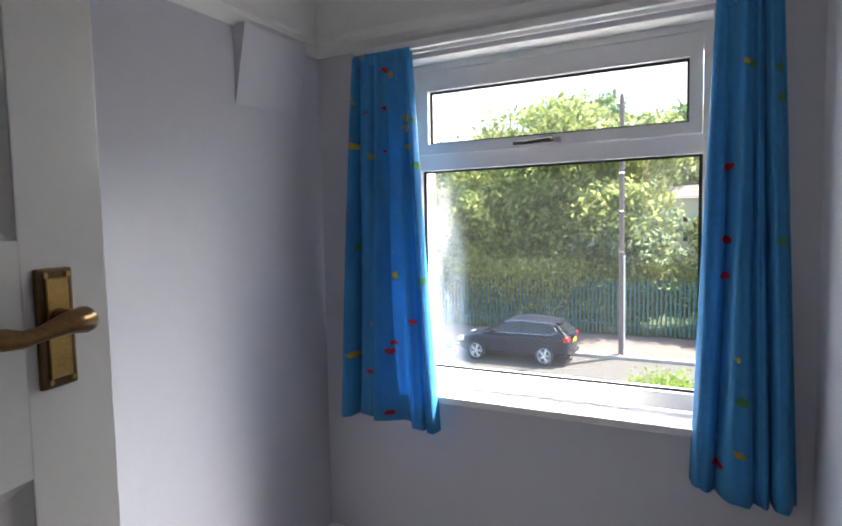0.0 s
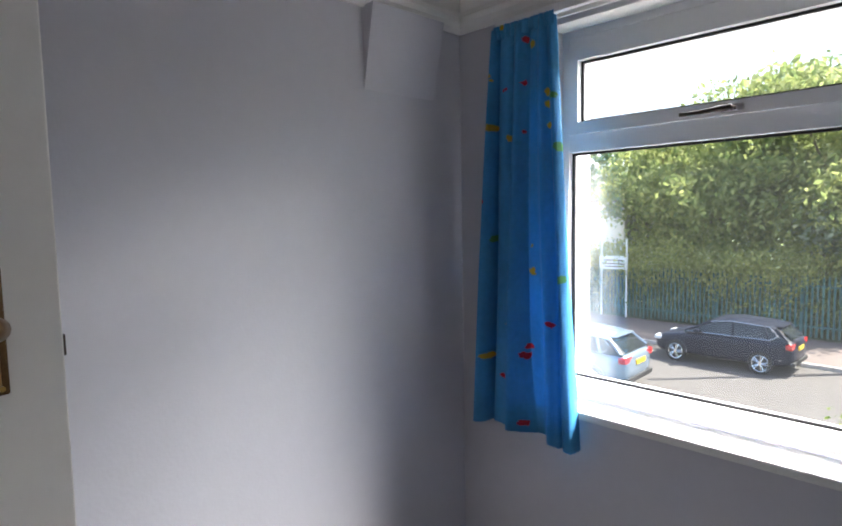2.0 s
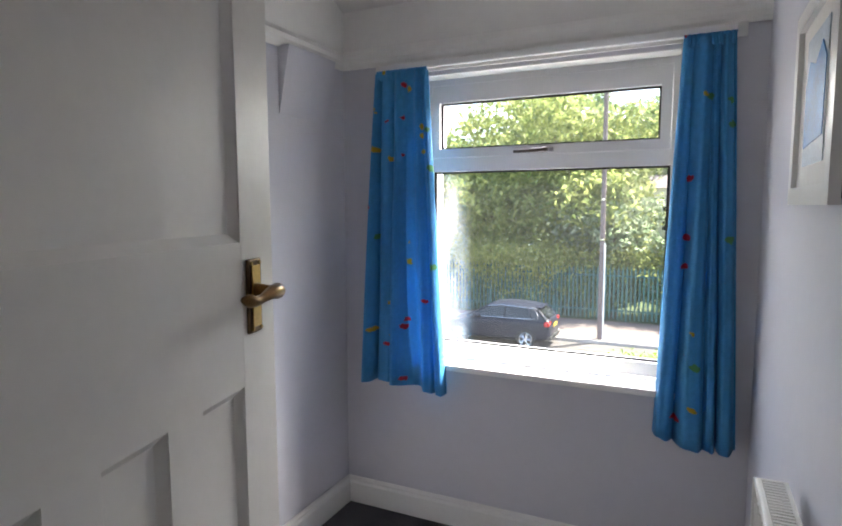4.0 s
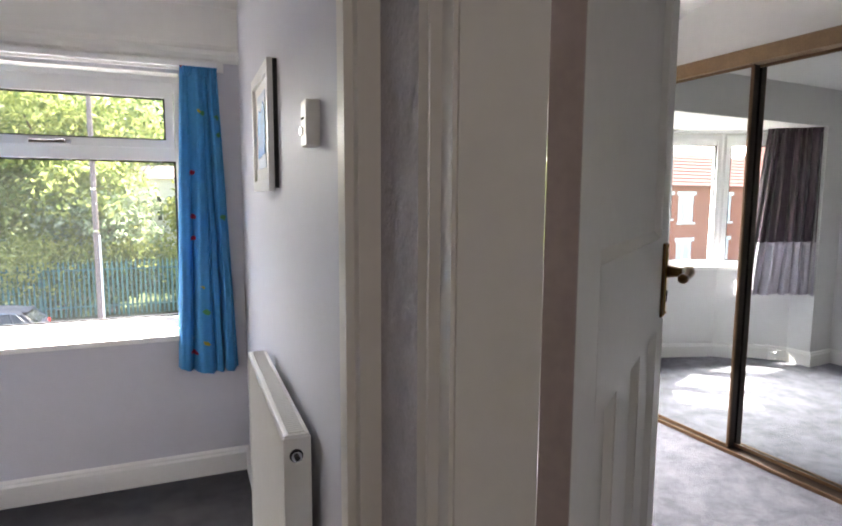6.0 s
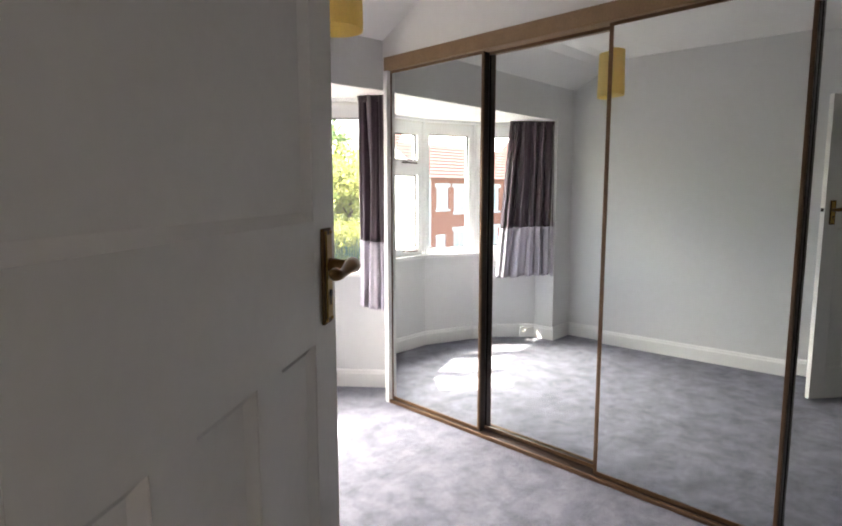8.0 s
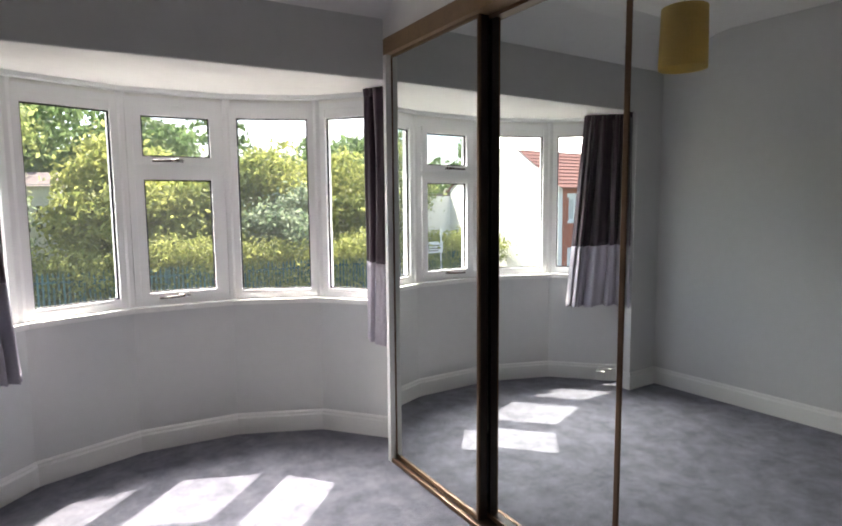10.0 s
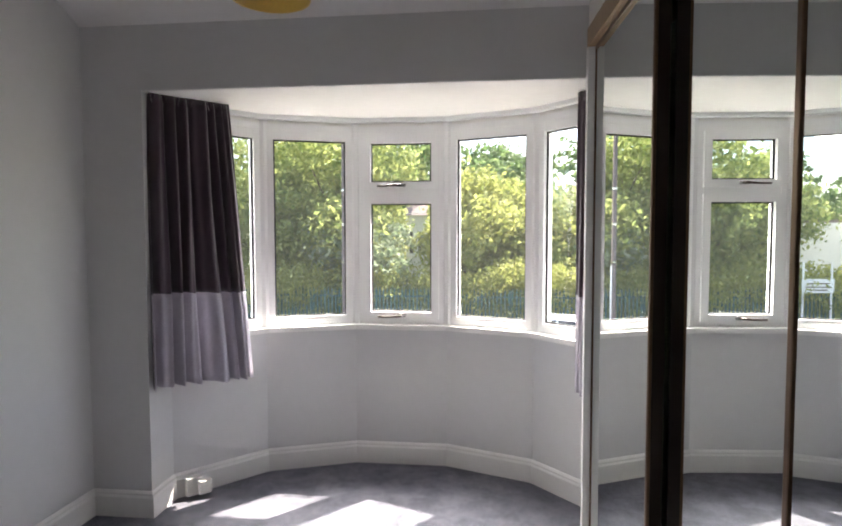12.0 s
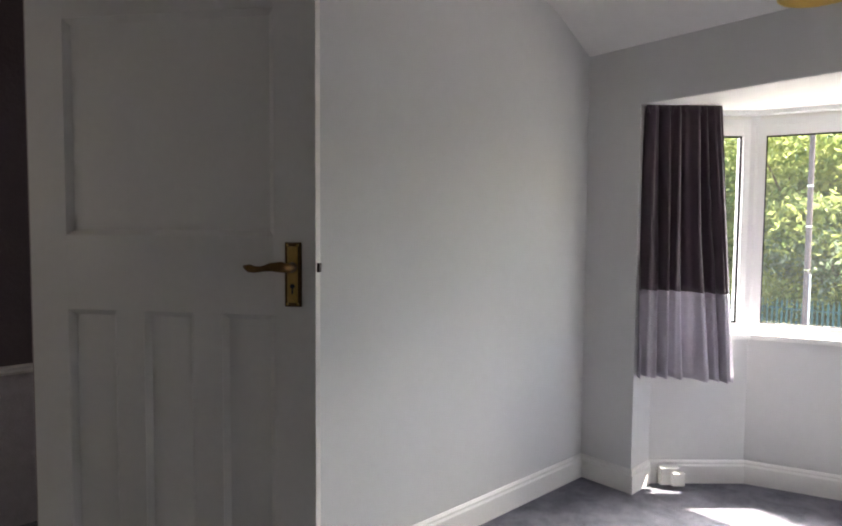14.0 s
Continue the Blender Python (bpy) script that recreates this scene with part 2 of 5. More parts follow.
EDGEBROWN = material("mauve_brown_edge", (0.42, 0.35, 0.335), 0.5, vary=0.12, scale=8)
PAPER = material("white_picture_mount", (0.80, 0.79, 0.76), 0.7)
PRINT_BLUE = material("blue_picture_print", (0.04, 0.20, 0.50), 0.5, vary=0.4, scale=14)
PRINT_PALE = material("pale_picture_print", (0.50, 0.58, 0.66), 0.5, vary=0.2, scale=14)
ASPHALT = material("pale_worn_asphalt", (0.085, 0.078, 0.074), 0.9, vary=0.12, scale=1.2, bump=0.4, bump_scale=40)
PAVING = material("pinkish_paving", (0.135, 0.108, 0.098), 0.9, vary=0.14, scale=2, bump=0.3, bump_scale=30)
KERB = material("concrete_kerb", (0.36, 0.34, 0.32), 0.85, vary=0.1, scale=4, per_object=0.08)
GRASS = material("rough_ground", (0.07, 0.10, 0.035), 0.95, vary=0.4, scale=2, bump=0.6, bump_scale=30)
FENCE = material("green_painted_palisade", (0.02, 0.10, 0.095), 0.5, vary=0.2, scale=3, per_object=0.15)
POLE = material("weathered_post", (0.17, 0.13, 0.125), 0.8, vary=0.2, scale=4)
BARK = material("bark", (0.11, 0.085, 0.06), 0.9, vary=0.3, scale=8, bump=0.6, bump_scale=30)
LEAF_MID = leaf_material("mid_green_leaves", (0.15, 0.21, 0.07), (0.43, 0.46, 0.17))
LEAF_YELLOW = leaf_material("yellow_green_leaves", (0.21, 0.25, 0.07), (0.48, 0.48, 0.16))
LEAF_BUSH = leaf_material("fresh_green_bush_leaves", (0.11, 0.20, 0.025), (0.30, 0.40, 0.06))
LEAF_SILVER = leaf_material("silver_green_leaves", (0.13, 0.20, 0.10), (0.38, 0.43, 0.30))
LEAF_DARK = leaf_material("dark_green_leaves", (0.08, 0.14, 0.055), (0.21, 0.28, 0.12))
RENDERED = material("white_house_render", (0.78, 0.77, 0.74), 0.85, vary=0.05, scale=1.5, bump=0.2, bump_scale=20)
REDBRICK = material("red_brick", (0.38, 0.13, 0.08), 0.85, vary=0.15, scale=3, per_object=0.2)
MORTAR = material("mortar", (0.42, 0.30, 0.25), 0.9)
ROOFTILE = material("red_roof_tile", (0.22, 0.10, 0.085), 0.85, vary=0.2, scale=3, per_object=0.15)
NAVY = material("navy_car_paint", (0.010, 0.014, 0.028), 0.38, 0.0, vary=0.03, spec=0.25)
SILVERBLUE = material("silver_blue_car_paint", (0.25, 0.32, 0.40), 0.22, 0.5, vary=0.03)
PALECAR = material("pale_silver_car_paint", (0.55, 0.58, 0.62), 0.2, 0.4, vary=0.03)
CARGLASS = material("dark_car_glass", (0.02, 0.025, 0.03), 0.05, vary=0.02)
RUBBER = material("tyre_rubber", (0.02, 0.02, 0.02), 0.8)
REDLENS = material("red_lens", (0.45, 0.02, 0.02), 0.2)
CLEARLENS = material("clear_lens", (0.7, 0.72, 0.75), 0.1)
YELLOWPLATE = material("yellow_number_plate", (0.75, 0.50, 0.03), 0.4)
SIGNWHITE = material("white_sign_board", (0.8, 0.8, 0.8), 0.5)


# ---- mesh helpers ----
def box(bm, x0, x1, y0, y1, z0, z1):
    v = [bm.verts.new((x, y, z)) for z in (z0, z1) for x, y in ((x0, y0), (x1, y0), (x1, y1), (x0, y1))]
    for f in ((3, 2, 1, 0), (4, 5, 6, 7), (0, 1, 5, 4), (1, 2, 6, 5), (2, 3, 7, 6), (3, 0, 4, 7)):
        bm.faces.new([v[i] for i in f])
    return v


def turned(bm, verts, m):
    bmesh.ops.transform(bm, matrix=m, verts=verts)


def rounded(bm, width, segments=2):
    bmesh.ops.bevel(bm, geom=list(bm.edges), offset=width, segments=segments, profile=0.6, affect="EDGES", clamp_overlap=True)


def cylinder(bm, r, z0, z1, m=Matrix(), n=20, r2=None):
    got = bmesh.ops.create_cone(bm, cap_ends=True, segments=n, radius1=r, radius2=r if r2 is None else r2, depth=z1 - z0)
    turned(bm, got["verts"], m @ Matrix.Translation((0, 0, (z0 + z1) / 2)))
    return got["verts"]


def prism(bm, outline, z0, z1):
    """An upright prism over a plan outline, anticlockwise."""
    lo, hi = [bm.verts.new((x, y, z0)) for x, y in outline], [bm.verts.new((x, y, z1)) for x, y in outline]
    bm.faces.new(hi), bm.faces.new(lo[::-1])
    for i in range(len(outline)):
        j = (i + 1) % len(outline)
        bm.faces.new((lo[i], lo[j], hi[j], hi[i]))


def offset_path(path, d):
    """A plan polyline moved to its right-hand side by d, with mitred corners."""
    out = []
    for i, p in enumerate(path):
        p = Vector(p)
        dirs = []
        if i:
            dirs.append((p - Vector(path[i - 1])).normalized())
        if i < len(path) - 1:
            dirs.append((Vector(path[i + 1]) - p).normalized())
        ns = [Vector((q.y, -q.x)) for q in dirs]
        n = sum(ns, Vector((0, 0))).normalized()
        out.append(p + n * (d / max(0.3, n.dot(ns[0]))))
    return out


def sweep(bm, path, profile):
    """A moulding along a plan polyline; the profile holds (right-hand offset, z), closed."""
    rings = []
    for off, z in profile:
        rings.append([bm.verts.new((p.x, p.y, z)) for p in offset_path(path, off)])
    k = len(profile)
    for a in range(k):
        b = (a + 1) % k
        for i in range(len(path) - 1):
            bm.faces.new((rings[a][i], rings[a][i + 1], rings[b][i + 1], rings[b][i]))
    bm.faces.new([rings[a][0] for a in range(k)])
    bm.faces.new([rings[a][-1] for a in reversed(range(k))])


def tube(bm, points, r, n=8):
    rings = []
    for i, p in enumerate(points):
        p = Vector(p)
        a, b = Vector(points[max(i - 1, 0)]), Vector(points[min(i + 1, len(points) - 1)])
        d = (b - a).normalized()
        s = d.cross(Vector((0, 0, 1)) if abs(d.z) < 0.9 else Vector((1, 0, 0))).normalized()
        t = d.cross(s)
        rr = r[i] if isinstance(r, (list, tuple)) else r
        rings.append([bm.verts.new(p + rr * (math.cos(2 * math.pi * k / n) * s + math.sin(2 * math.pi * k / n) * t)) for k in range(n)])
    for a, b in zip(rings, rings[1:]):
        for k in range(n):
            bm.faces.new((a[k], a[(k + 1) % n], b[(k + 1) % n], b[k]))
    bm.faces.new(rings[0][::-1]), bm.faces.new(rings[-1])


def finish(name, bm, mat, smooth=False):
    bmesh.ops.recalc_face_normals(bm, faces=bm.faces)
    me = bpy.data.meshes.new(name)
    bm.to_mesh(me)
    bm.free()
    me.materials.append(mat)
    if smooth:
        me.shade_smooth()
    return me


def part(name, bm, mat, parent=None, label="", smooth=False):
    ob = new(name, finish(name, bm, mat, smooth))
    ob.parent = parent
    return tagged(ob, label)


def thing(name, label, category, m=Matrix(), group="", kind=""):
    e = new(name)
    e.matrix_world = m
    return tagged(e, label, category, group, kind)


def structure(name, bm, mat, label, category="wall"):
    return tagged(part(name, bm, mat), label, category, kind="structure")


def boxed(name, mat, parent, dims, bevel=0.0, label=""):
    bm = bmesh.new()
    box(bm, *dims)
    if bevel:
        rounded(bm, bevel)
    return part(name, bm, mat, parent, label)


# ---- plan ----
FRONT, LEFT, RIGHT, PART = 2.42, -1.50, 0.19, 0.36   # front wall, small room's sides, big room's partition face
CEIL, SLOPE0, SLOPE1 = 2.50, 2.30, 2.13              # flat ceiling; sloping part starts at this height on the front wall and ends at this y
ROBE, BACK, FARX = 2.656, -1.75, 3.27                # wardrobe front, back of the large room, its far wall
DX0, DX1, DY0, DY1 = -0.56, 0.13, 0.133, 0.20         # small room's doorway
BDY0, BDY1 = -0.88, -0.098                           # large room's doorway
LX, LY = -1.05, -1.75                                # landing
BAYX = 1.745
BAY = [(BAYX - 1.09, 2.42), (BAYX - 1.09, 2.615), (BAYX - 0.74, 3.0), (BAYX - 0.265, 3.18), (BAYX + 0.265, 3.18), (BAYX + 0.74, 3.0), (BAYX + 1.09, 2.615), (BAYX + 1.09, 2.42)]
SILLZ, HEADZ, SOFFIT = 0.82, 1.96, 2.005
DOORH = 2.0

# floors
bm = bmesh.new()
prism(bm, [(LEFT - 0.1, DY0 + 0.03), (RIGHT, DY0 + 0.03), (RIGHT, FRONT + 0.05), (LEFT - 0.1, FRONT + 0.05)], -0.25, 0.0)
structure("floor_small_bedroom", bm, CARPET_DARK, "charcoal grey cut-pile fitted carpet", "floor")
bm = bmesh.new()
outer = offset_path(BAY, -0.15)
prism(bm, [(0.24, BACK), (FARX, BACK), (FARX, FRONT)] + [(p.x, p.y) for p in reversed(outer)] + [(0.24, FRONT)], -0.25, 0.0)
structure("floor_large_bedroom", bm, CARPET, "mottled mid-grey cut-pile fitted carpet", "floor")
bm = bmesh.new()
box(bm, LX - 0.1, 0.24, LY, DY0 + 0.03, -0.25, -0.002)
structure("floor_landing", bm, CARPET, "grey fitted carpet on the landing", "floor")

# walls
bm = bmesh.new()
box(bm, LEFT - 0.15, LEFT, DY0, FRONT, 0, CEIL)
structure("wall_west", bm, LILAC, "lilac-grey painted side wall of the small bedroom")
WX0, WX1, WZ0, WZ1 = -1.12, -0.08, 0.735, 1.985
bm = bmesh.new()
box(bm, LEFT - 0.15, WX0, FRONT, FRONT + 0.28, 0, 2.07)
box(bm, WX1, RIGHT + 0.10, FRONT, FRONT + 0.28, 0, 2.07)
box(bm, WX0, WX1, FRONT, FRONT + 0.28, 0, WZ0)
box(bm, WX0, WX1, FRONT, FRONT + 0.28, WZ1, 2.07)
structure("wall_north_small", bm, LILAC, "lilac-grey painted window wall of the small bedroom")
bm = bmesh.new()
box(bm, LEFT - 0.15, RIGHT + 0.10, FRONT, FRONT + 0.28, 2.07, 2.7)
structure("wall_frieze", bm, WHITE, "white painted frieze above the picture rail")
bm = bmesh.new()
box(bm, RIGHT, PART - 0.085, DY0 - 0.002, FRONT, 0, CEIL + 0.2)
structure("wall_partition_small", bm, LILAC, "pale lilac-grey painted partition wall with a radiator")
bm = bmesh.new()
prism(bm, [(0.277, 0.0), (0.287, 0.0), (PART, FRONT), (0.277, FRONT)], 0, CEIL + 0.2)
structure("wall_partition_large", bm, GREY, "pale grey painted partition wall of the large bedroom")
bm = bmesh.new()
box(bm, LEFT - 0.15, DX0 - 0.03, DY0, DY1, 0, CEIL)
box(bm, DX0 - 0.03, DX1 + 0.03, DY0, DY1, DOORH + 0.03, CEIL)
box(bm, DX1 + 0.03, RIGHT, DY0, DY1, 0, CEIL)
structure("wall_south_small", bm, LILAC, "lilac-grey painted wall round the small bedroom doorway")
bm = bmesh.new()
box(bm, 0.172, 0.256, BDY1 + 0.03, 0.0, 0, CEIL)
box(bm, 0.172, 0.256, BDY0 - 0.03, BDY1 + 0.03, DOORH + 0.03, CEIL)
box(bm, 0.172, 0.256, BACK, BDY0 - 0.03, 0, CEIL)
structure("wall_doorway_large", bm, GREY, "painted wall round the large bedroom doorway")
bm = bmesh.new()
box(bm, 0.160, 0.1715, -0.06, DY0 - 0.001, 0, CEIL)
structure("wall_landing_strip", bm, LANDING_LIGHT, "embossed lilac wallpaper between the two doorways")
bm = bmesh.new()
box(bm, LX - 0.1, LX, LY, DY0, 0.74, CEIL)
box(bm, LX, DX0 - 0.10, DY0 - 0.012, DY0 - 0.002, 0.74, CEIL)
structure("wall_landing_upper", bm, LANDING_DARK, "dark plum embossed wallpaper above the dado rail")
bm = bmesh.new()
box(bm, LX - 0.1, LX, LY, DY0, 0, 0.70)
box(bm, LX, DX0 - 0.10, DY0 - 0.012, DY0 - 0.002, 0, 0.70)
structure("wall_landing_lower", bm, LANDING_LIGHT, "grey-lilac wallpaper below the dado rail")
bm = bmesh.new()
sweep(bm, [(LX, LY), (LX, DY0 - 0.012), (DX0 - 0.10, DY0 - 0.012)], [(-0.05, 0.70), (0.012, 0.70), (0.02, 0.712), (0.012, 0.72), (0.022, 0.732), (0.01, 0.74), (-0.05, 0.74)])
structure("dado_rail", bm, TRIM, "white moulded dado rail on the landing", "trim")
bm = bmesh.new()
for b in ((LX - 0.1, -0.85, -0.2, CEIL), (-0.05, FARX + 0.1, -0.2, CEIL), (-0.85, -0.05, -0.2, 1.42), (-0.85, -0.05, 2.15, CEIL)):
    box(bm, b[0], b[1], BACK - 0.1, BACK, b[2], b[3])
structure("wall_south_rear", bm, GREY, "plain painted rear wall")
# landing window added out of view; its warm pane tints the landing's light
lw = thing("window_landing_added", "added, unseen landing window of obscured glass in a white frame", "window", kind="structure")
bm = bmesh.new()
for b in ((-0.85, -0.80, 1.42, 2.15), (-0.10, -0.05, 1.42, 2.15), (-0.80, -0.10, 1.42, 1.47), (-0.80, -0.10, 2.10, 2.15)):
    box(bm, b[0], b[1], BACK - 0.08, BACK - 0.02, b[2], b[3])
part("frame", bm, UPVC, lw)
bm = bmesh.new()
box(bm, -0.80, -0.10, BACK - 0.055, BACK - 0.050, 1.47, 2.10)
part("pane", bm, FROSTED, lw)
bm = bmesh.new()
box(bm, FARX, FARX + 0.1, BACK, FRONT + 0.2, 0, CEIL + 0.2)
structure("wall_east", bm, GREY, "plain wall behind the wardrobe")

# front wall of the large room: piers and the beam over the bay
bm = bmesh.new()
box(bm, PART, BAY[0][0], FRONT, FRONT + 0.20, 0, SOFFIT)
box(bm, BAY[-1][0], FARX, FRONT, FRONT + 0.20, 0, SOFFIT)
box(bm, PART, FARX, FRONT, FRONT + 0.15, SOFFIT, 2.7)
structure("wall_north_large", bm, GREY, "pale grey front wall with a wide opening to the bay")


def bay_solid(bm, d0, d1, z0, z1, i0=1, i1=6):
    a, b = offset_path(BAY[1:7], d0), offset_path(BAY[1:7], d1)
    for i in range(i0 - 1, i1 - 1):
        prism(bm, [tuple(a[i]), tuple(a[i + 1]), tuple(b[i + 1]), tuple(b[i])], z0, z1)


bm = bmesh.new()
bay_solid(bm, 0.0, -0.25, 0, SILLZ - 0.03)
bmesh.ops.remove_doubles(bm, verts=bm.verts, dist=0.0005)
structure("wall_bay", bm, GREY, "pale grey wall under the faceted bay window")
bm = bmesh.new()
bay_solid(bm, -0.02, -0.30, HEADZ, 2.7)
bmesh.ops.remove_doubles(bm, verts=bm.verts, dist=0.0005)
structure("wall_bay_head", bm, WHITE, "white head above the bay window")
bm = bmesh.new()
pl = offset_path(BAY[1:7], -0.03)
prism(bm, [(BAY[0][0], FRONT + 0.15)] + [(p.x, p.y) for p in pl] + [(BAY[-1][0], FRONT + 0.15)], SOFFIT, SOFFIT + 0.2)
prism(bm, [(BAY[0][0], FRONT + 0.004), (BAY[0][0], FRONT + 0.149), (BAY[-1][0], FRONT + 0.149), (BAY[-1][0], FRONT + 0.004)][::-1], SOFFIT - 0.004, SOFFIT - 0.001)
structure("ceiling_bay", bm, WHITE, "white ceiling of the bay", "ceiling")


# ceilings: flat, then sloping down to the front wall
def ceiling(name, x0, x1, y0, label):
    bm = bmesh.new()
    pts = [(y0, CEIL), (1.95, CEIL), (2.04, CEIL - 0.012), (SLOPE1, CEIL - 0.045), (FRONT, SLOPE0)]
    for (ya, za), (yb, zb) in zip(pts, pts[1:]):
        v = [bm.verts.new(c) for c in ((x0, ya, za), (x1, ya, za), (x1, yb, zb), (x0, yb, zb), (x0, ya, za + 0.15), (x1, ya, za + 0.15), (x1, yb, zb + 0.15), (x0, yb, zb + 0.15))]
        for f in ((0, 1, 2, 3), (7, 6, 5, 4), (0, 4, 5, 1), (1, 5, 6, 2), (2, 6, 7, 3), (3, 7, 4, 0)):
            bm.faces.new([v[i] for i in f])
    bmesh.ops.remove_doubles(bm, verts=bm.verts, dist=0.0005)
    return structure(name, bm, WHITE, label, "ceiling")


ceiling("ceiling_small_bedroom", LEFT - 0.15, RIGHT + 0.08, DY1, "white ceiling sloping down to the window wall")
ceiling("ceiling_large_bedroom", 0.256, FARX, BACK, "white ceiling sloping down to the bay")
bm = bmesh.new()
box(bm, LX - 0.1, 0.254, LY, DY1 - 0.002, CEIL, CEIL + 0.15)
structure("ceiling_landing", bm, WHITE, "plain white landing ceiling", "ceiling")

# mouldings
SKIRT = [(-0.002, 0.0), (0.018, 0.0), (0.018, 0.095), (0.012, 0.106), (0.012, 0.114), (0.004, 0.125), (-0.002, 0.125)]


def skirting(name, path, label):
    bm = bmesh.new()
    sweep(bm, path, SKIRT)
    structure(name, bm, TRIM, label, "baseboard")


skirting("baseboard_small", [(DX0 - 0.08, DY1), (LEFT, DY1), (LEFT, FRONT), (RIGHT, FRONT), (RIGHT, DY1)], "white moulded skirting board round the small bedroom")
skirting("baseboard_large", [(0.288, 0.03), (PART, FRONT)] + BAY + [(ROBE + 0.02 + 0.25, FRONT)], "white moulded skirting board following the bay")
skirting("baseboard_rear", [(FARX, BACK), (0.256, BACK), (0.256, BDY0 - 0.09)], "white moulded skirting board at the rear")
bm = bmesh.new()
sweep(bm, [(LEFT, DY1), (LEFT, FRONT), (RIGHT, FRONT)], [(-0.002, 2.045), (0.01, 2.045), (0.024, 2.058), (0.032, 2.075), (0.03, 2.095), (0.012, 2.11), (-0.002, 2.13)])
structure("picture_rail", bm, WHITE, "white painted cove-like picture rail", "trim")
bm = bmesh.new()
box(bm, LEFT + 0.001, LEFT + 0.003, DY1, FRONT, 2.10, CEIL)
structure("wall_frieze_side", bm, WHITE, "white painted frieze on the side wall")
bm = bmesh.new()
v = [bm.verts.new(c) for c in ((LEFT, 1.962, 1.79), (LEFT, 2.28, 1.79), (LEFT, 2.28, 2.05), (LEFT, 1.962, 2.05), (LEFT + 0.055, 2.28, 2.05), (LEFT + 0.055, 1.962, 2.05))]
for f in ((0, 1, 4, 5), (0, 5, 3), (1, 2, 4), (3, 5, 4, 2), (0, 3, 2, 1)):
    bm.faces.new([v[i] for i in f])
structure("wall_wedge", bm, LILAC, "wedge-shaped plaster patch standing out from the wall", "wall")


# ---- doorways ----
ARCH = [(-0.005, 0), (0.075, 0), (0.075, 0.012), (0.06, 0.02), (0.05, 0.014), (0.03, 0.02), (0.02, 0.012), (-0.005, 0.012)]


def lining(name, parent_label, boxes):
    bm = bmesh.new()
    for b in boxes:
        box(bm, *b)
    return structure(name, bm, GLOSS, parent_label, "door frame")


lining("trim_door_frame_small", "off-white gloss door lining of the small bedroom", [
    (DX0 - 0.03, DX0, DY0 - 0.012, DY1 + 0.004, 0, DOORH), (DX1, DX1 + 0.0295, DY0 - 0.012, DY1 + 0.004, 0, DOORH), (DX0 - 0.03, DX1 + 0.03, DY0 - 0.012, DY1 + 0.004, DOORH, DOORH + 0.03),
    (DX1 - 0.012, DX1, DY0 + 0.01, DY0 + 0.045, 0, DOORH - 0.012), (DX0, DX0 + 0.012, DY0 + 0.01, DY0 + 0.045, 0, DOORH - 0.012)])
lining("trim_door_frame_large", "off-white gloss door lining of the large bedroom", [
    (0.163, 0.259, BDY1, BDY1 + 0.03, 0, DOORH), (0.163, 0.259, BDY0 - 0.03, BDY0, 0, DOORH), (0.163, 0.259, BDY0 - 0.03, BDY1 + 0.03, DOORH, DOORH + 0.03)])


def architrave(name, plane, facing, a0, a1, top, label, sides=(1, 1)):
    """Moulded casing round an opening: along = the axis of the opening, facing = sign of the outward direction."""
    bm = bmesh.new()

    def strip(p, q, flip):
        # upright from z 0 to top beside the opening edge p
        ring = [(p + flip * (o + 0.009), facing * d) for o, d in ARCH]
        lo = [(u, d, 0.0) for u, d in ring]
        hi = [(u, d, top + (0.009 + o)) for (u, d), (o, _) in zip(ring, ARCH)]
        return lo, hi

    axis = plane[0]

    def place(u, d, z):
        return (plane[1] + d, u, z) if axis == "x" else (u, plane[1] + d, z)

    for p, flip, use in ((a0, -1, sides[0]), (a1, 1, sides[1])):
        if not use:
            continue
        lo, hi = strip(p, None, flip)
        a, b = [bm.verts.new(place(*c)) for c in lo], [bm.verts.new(place(*c)) for c in hi]
        for i in range(len(a)):
            j = (i + 1) % len(a)
            bm.faces.new((a[i], a[j], b[j], b[i]))
        bm.faces.new(a), bm.faces.new(b)
    a = [bm.verts.new(place(a0 - (o + 0.009), facing * d, top + 0.009 + o)) for o, d in ARCH]
    b = [bm.verts.new(place(a1 + (o + 0.009), facing * d, top + 0.009 + o)) for o, d in ARCH]
    for i in range(len(a)):
        j = (i + 1) % len(a)
        bm.faces.new((a[i], a[j], b[j], b[i]))
    bm.faces.new(a), bm.faces.new(b)
    structure(name, bm, GLOSS, label, "trim")


architrave("trim_architrave_large", ("x", 0.1705), -1, BDY0, BDY1, DOORH, "off-white moulded architrave of the large bedroom doorway")
architrave("trim_architrave_large_inner", ("x", 0.257), 1, BDY0, BDY1, DOORH, "off-white moulded architrave inside the large bedroom", (1, 0))
architrave("trim_architrave_small", ("y", DY0 - 0.013), -1, DX0, DX1, DOORH, "off-white moulded architrave of the small bedroom doorway", (1, 0))


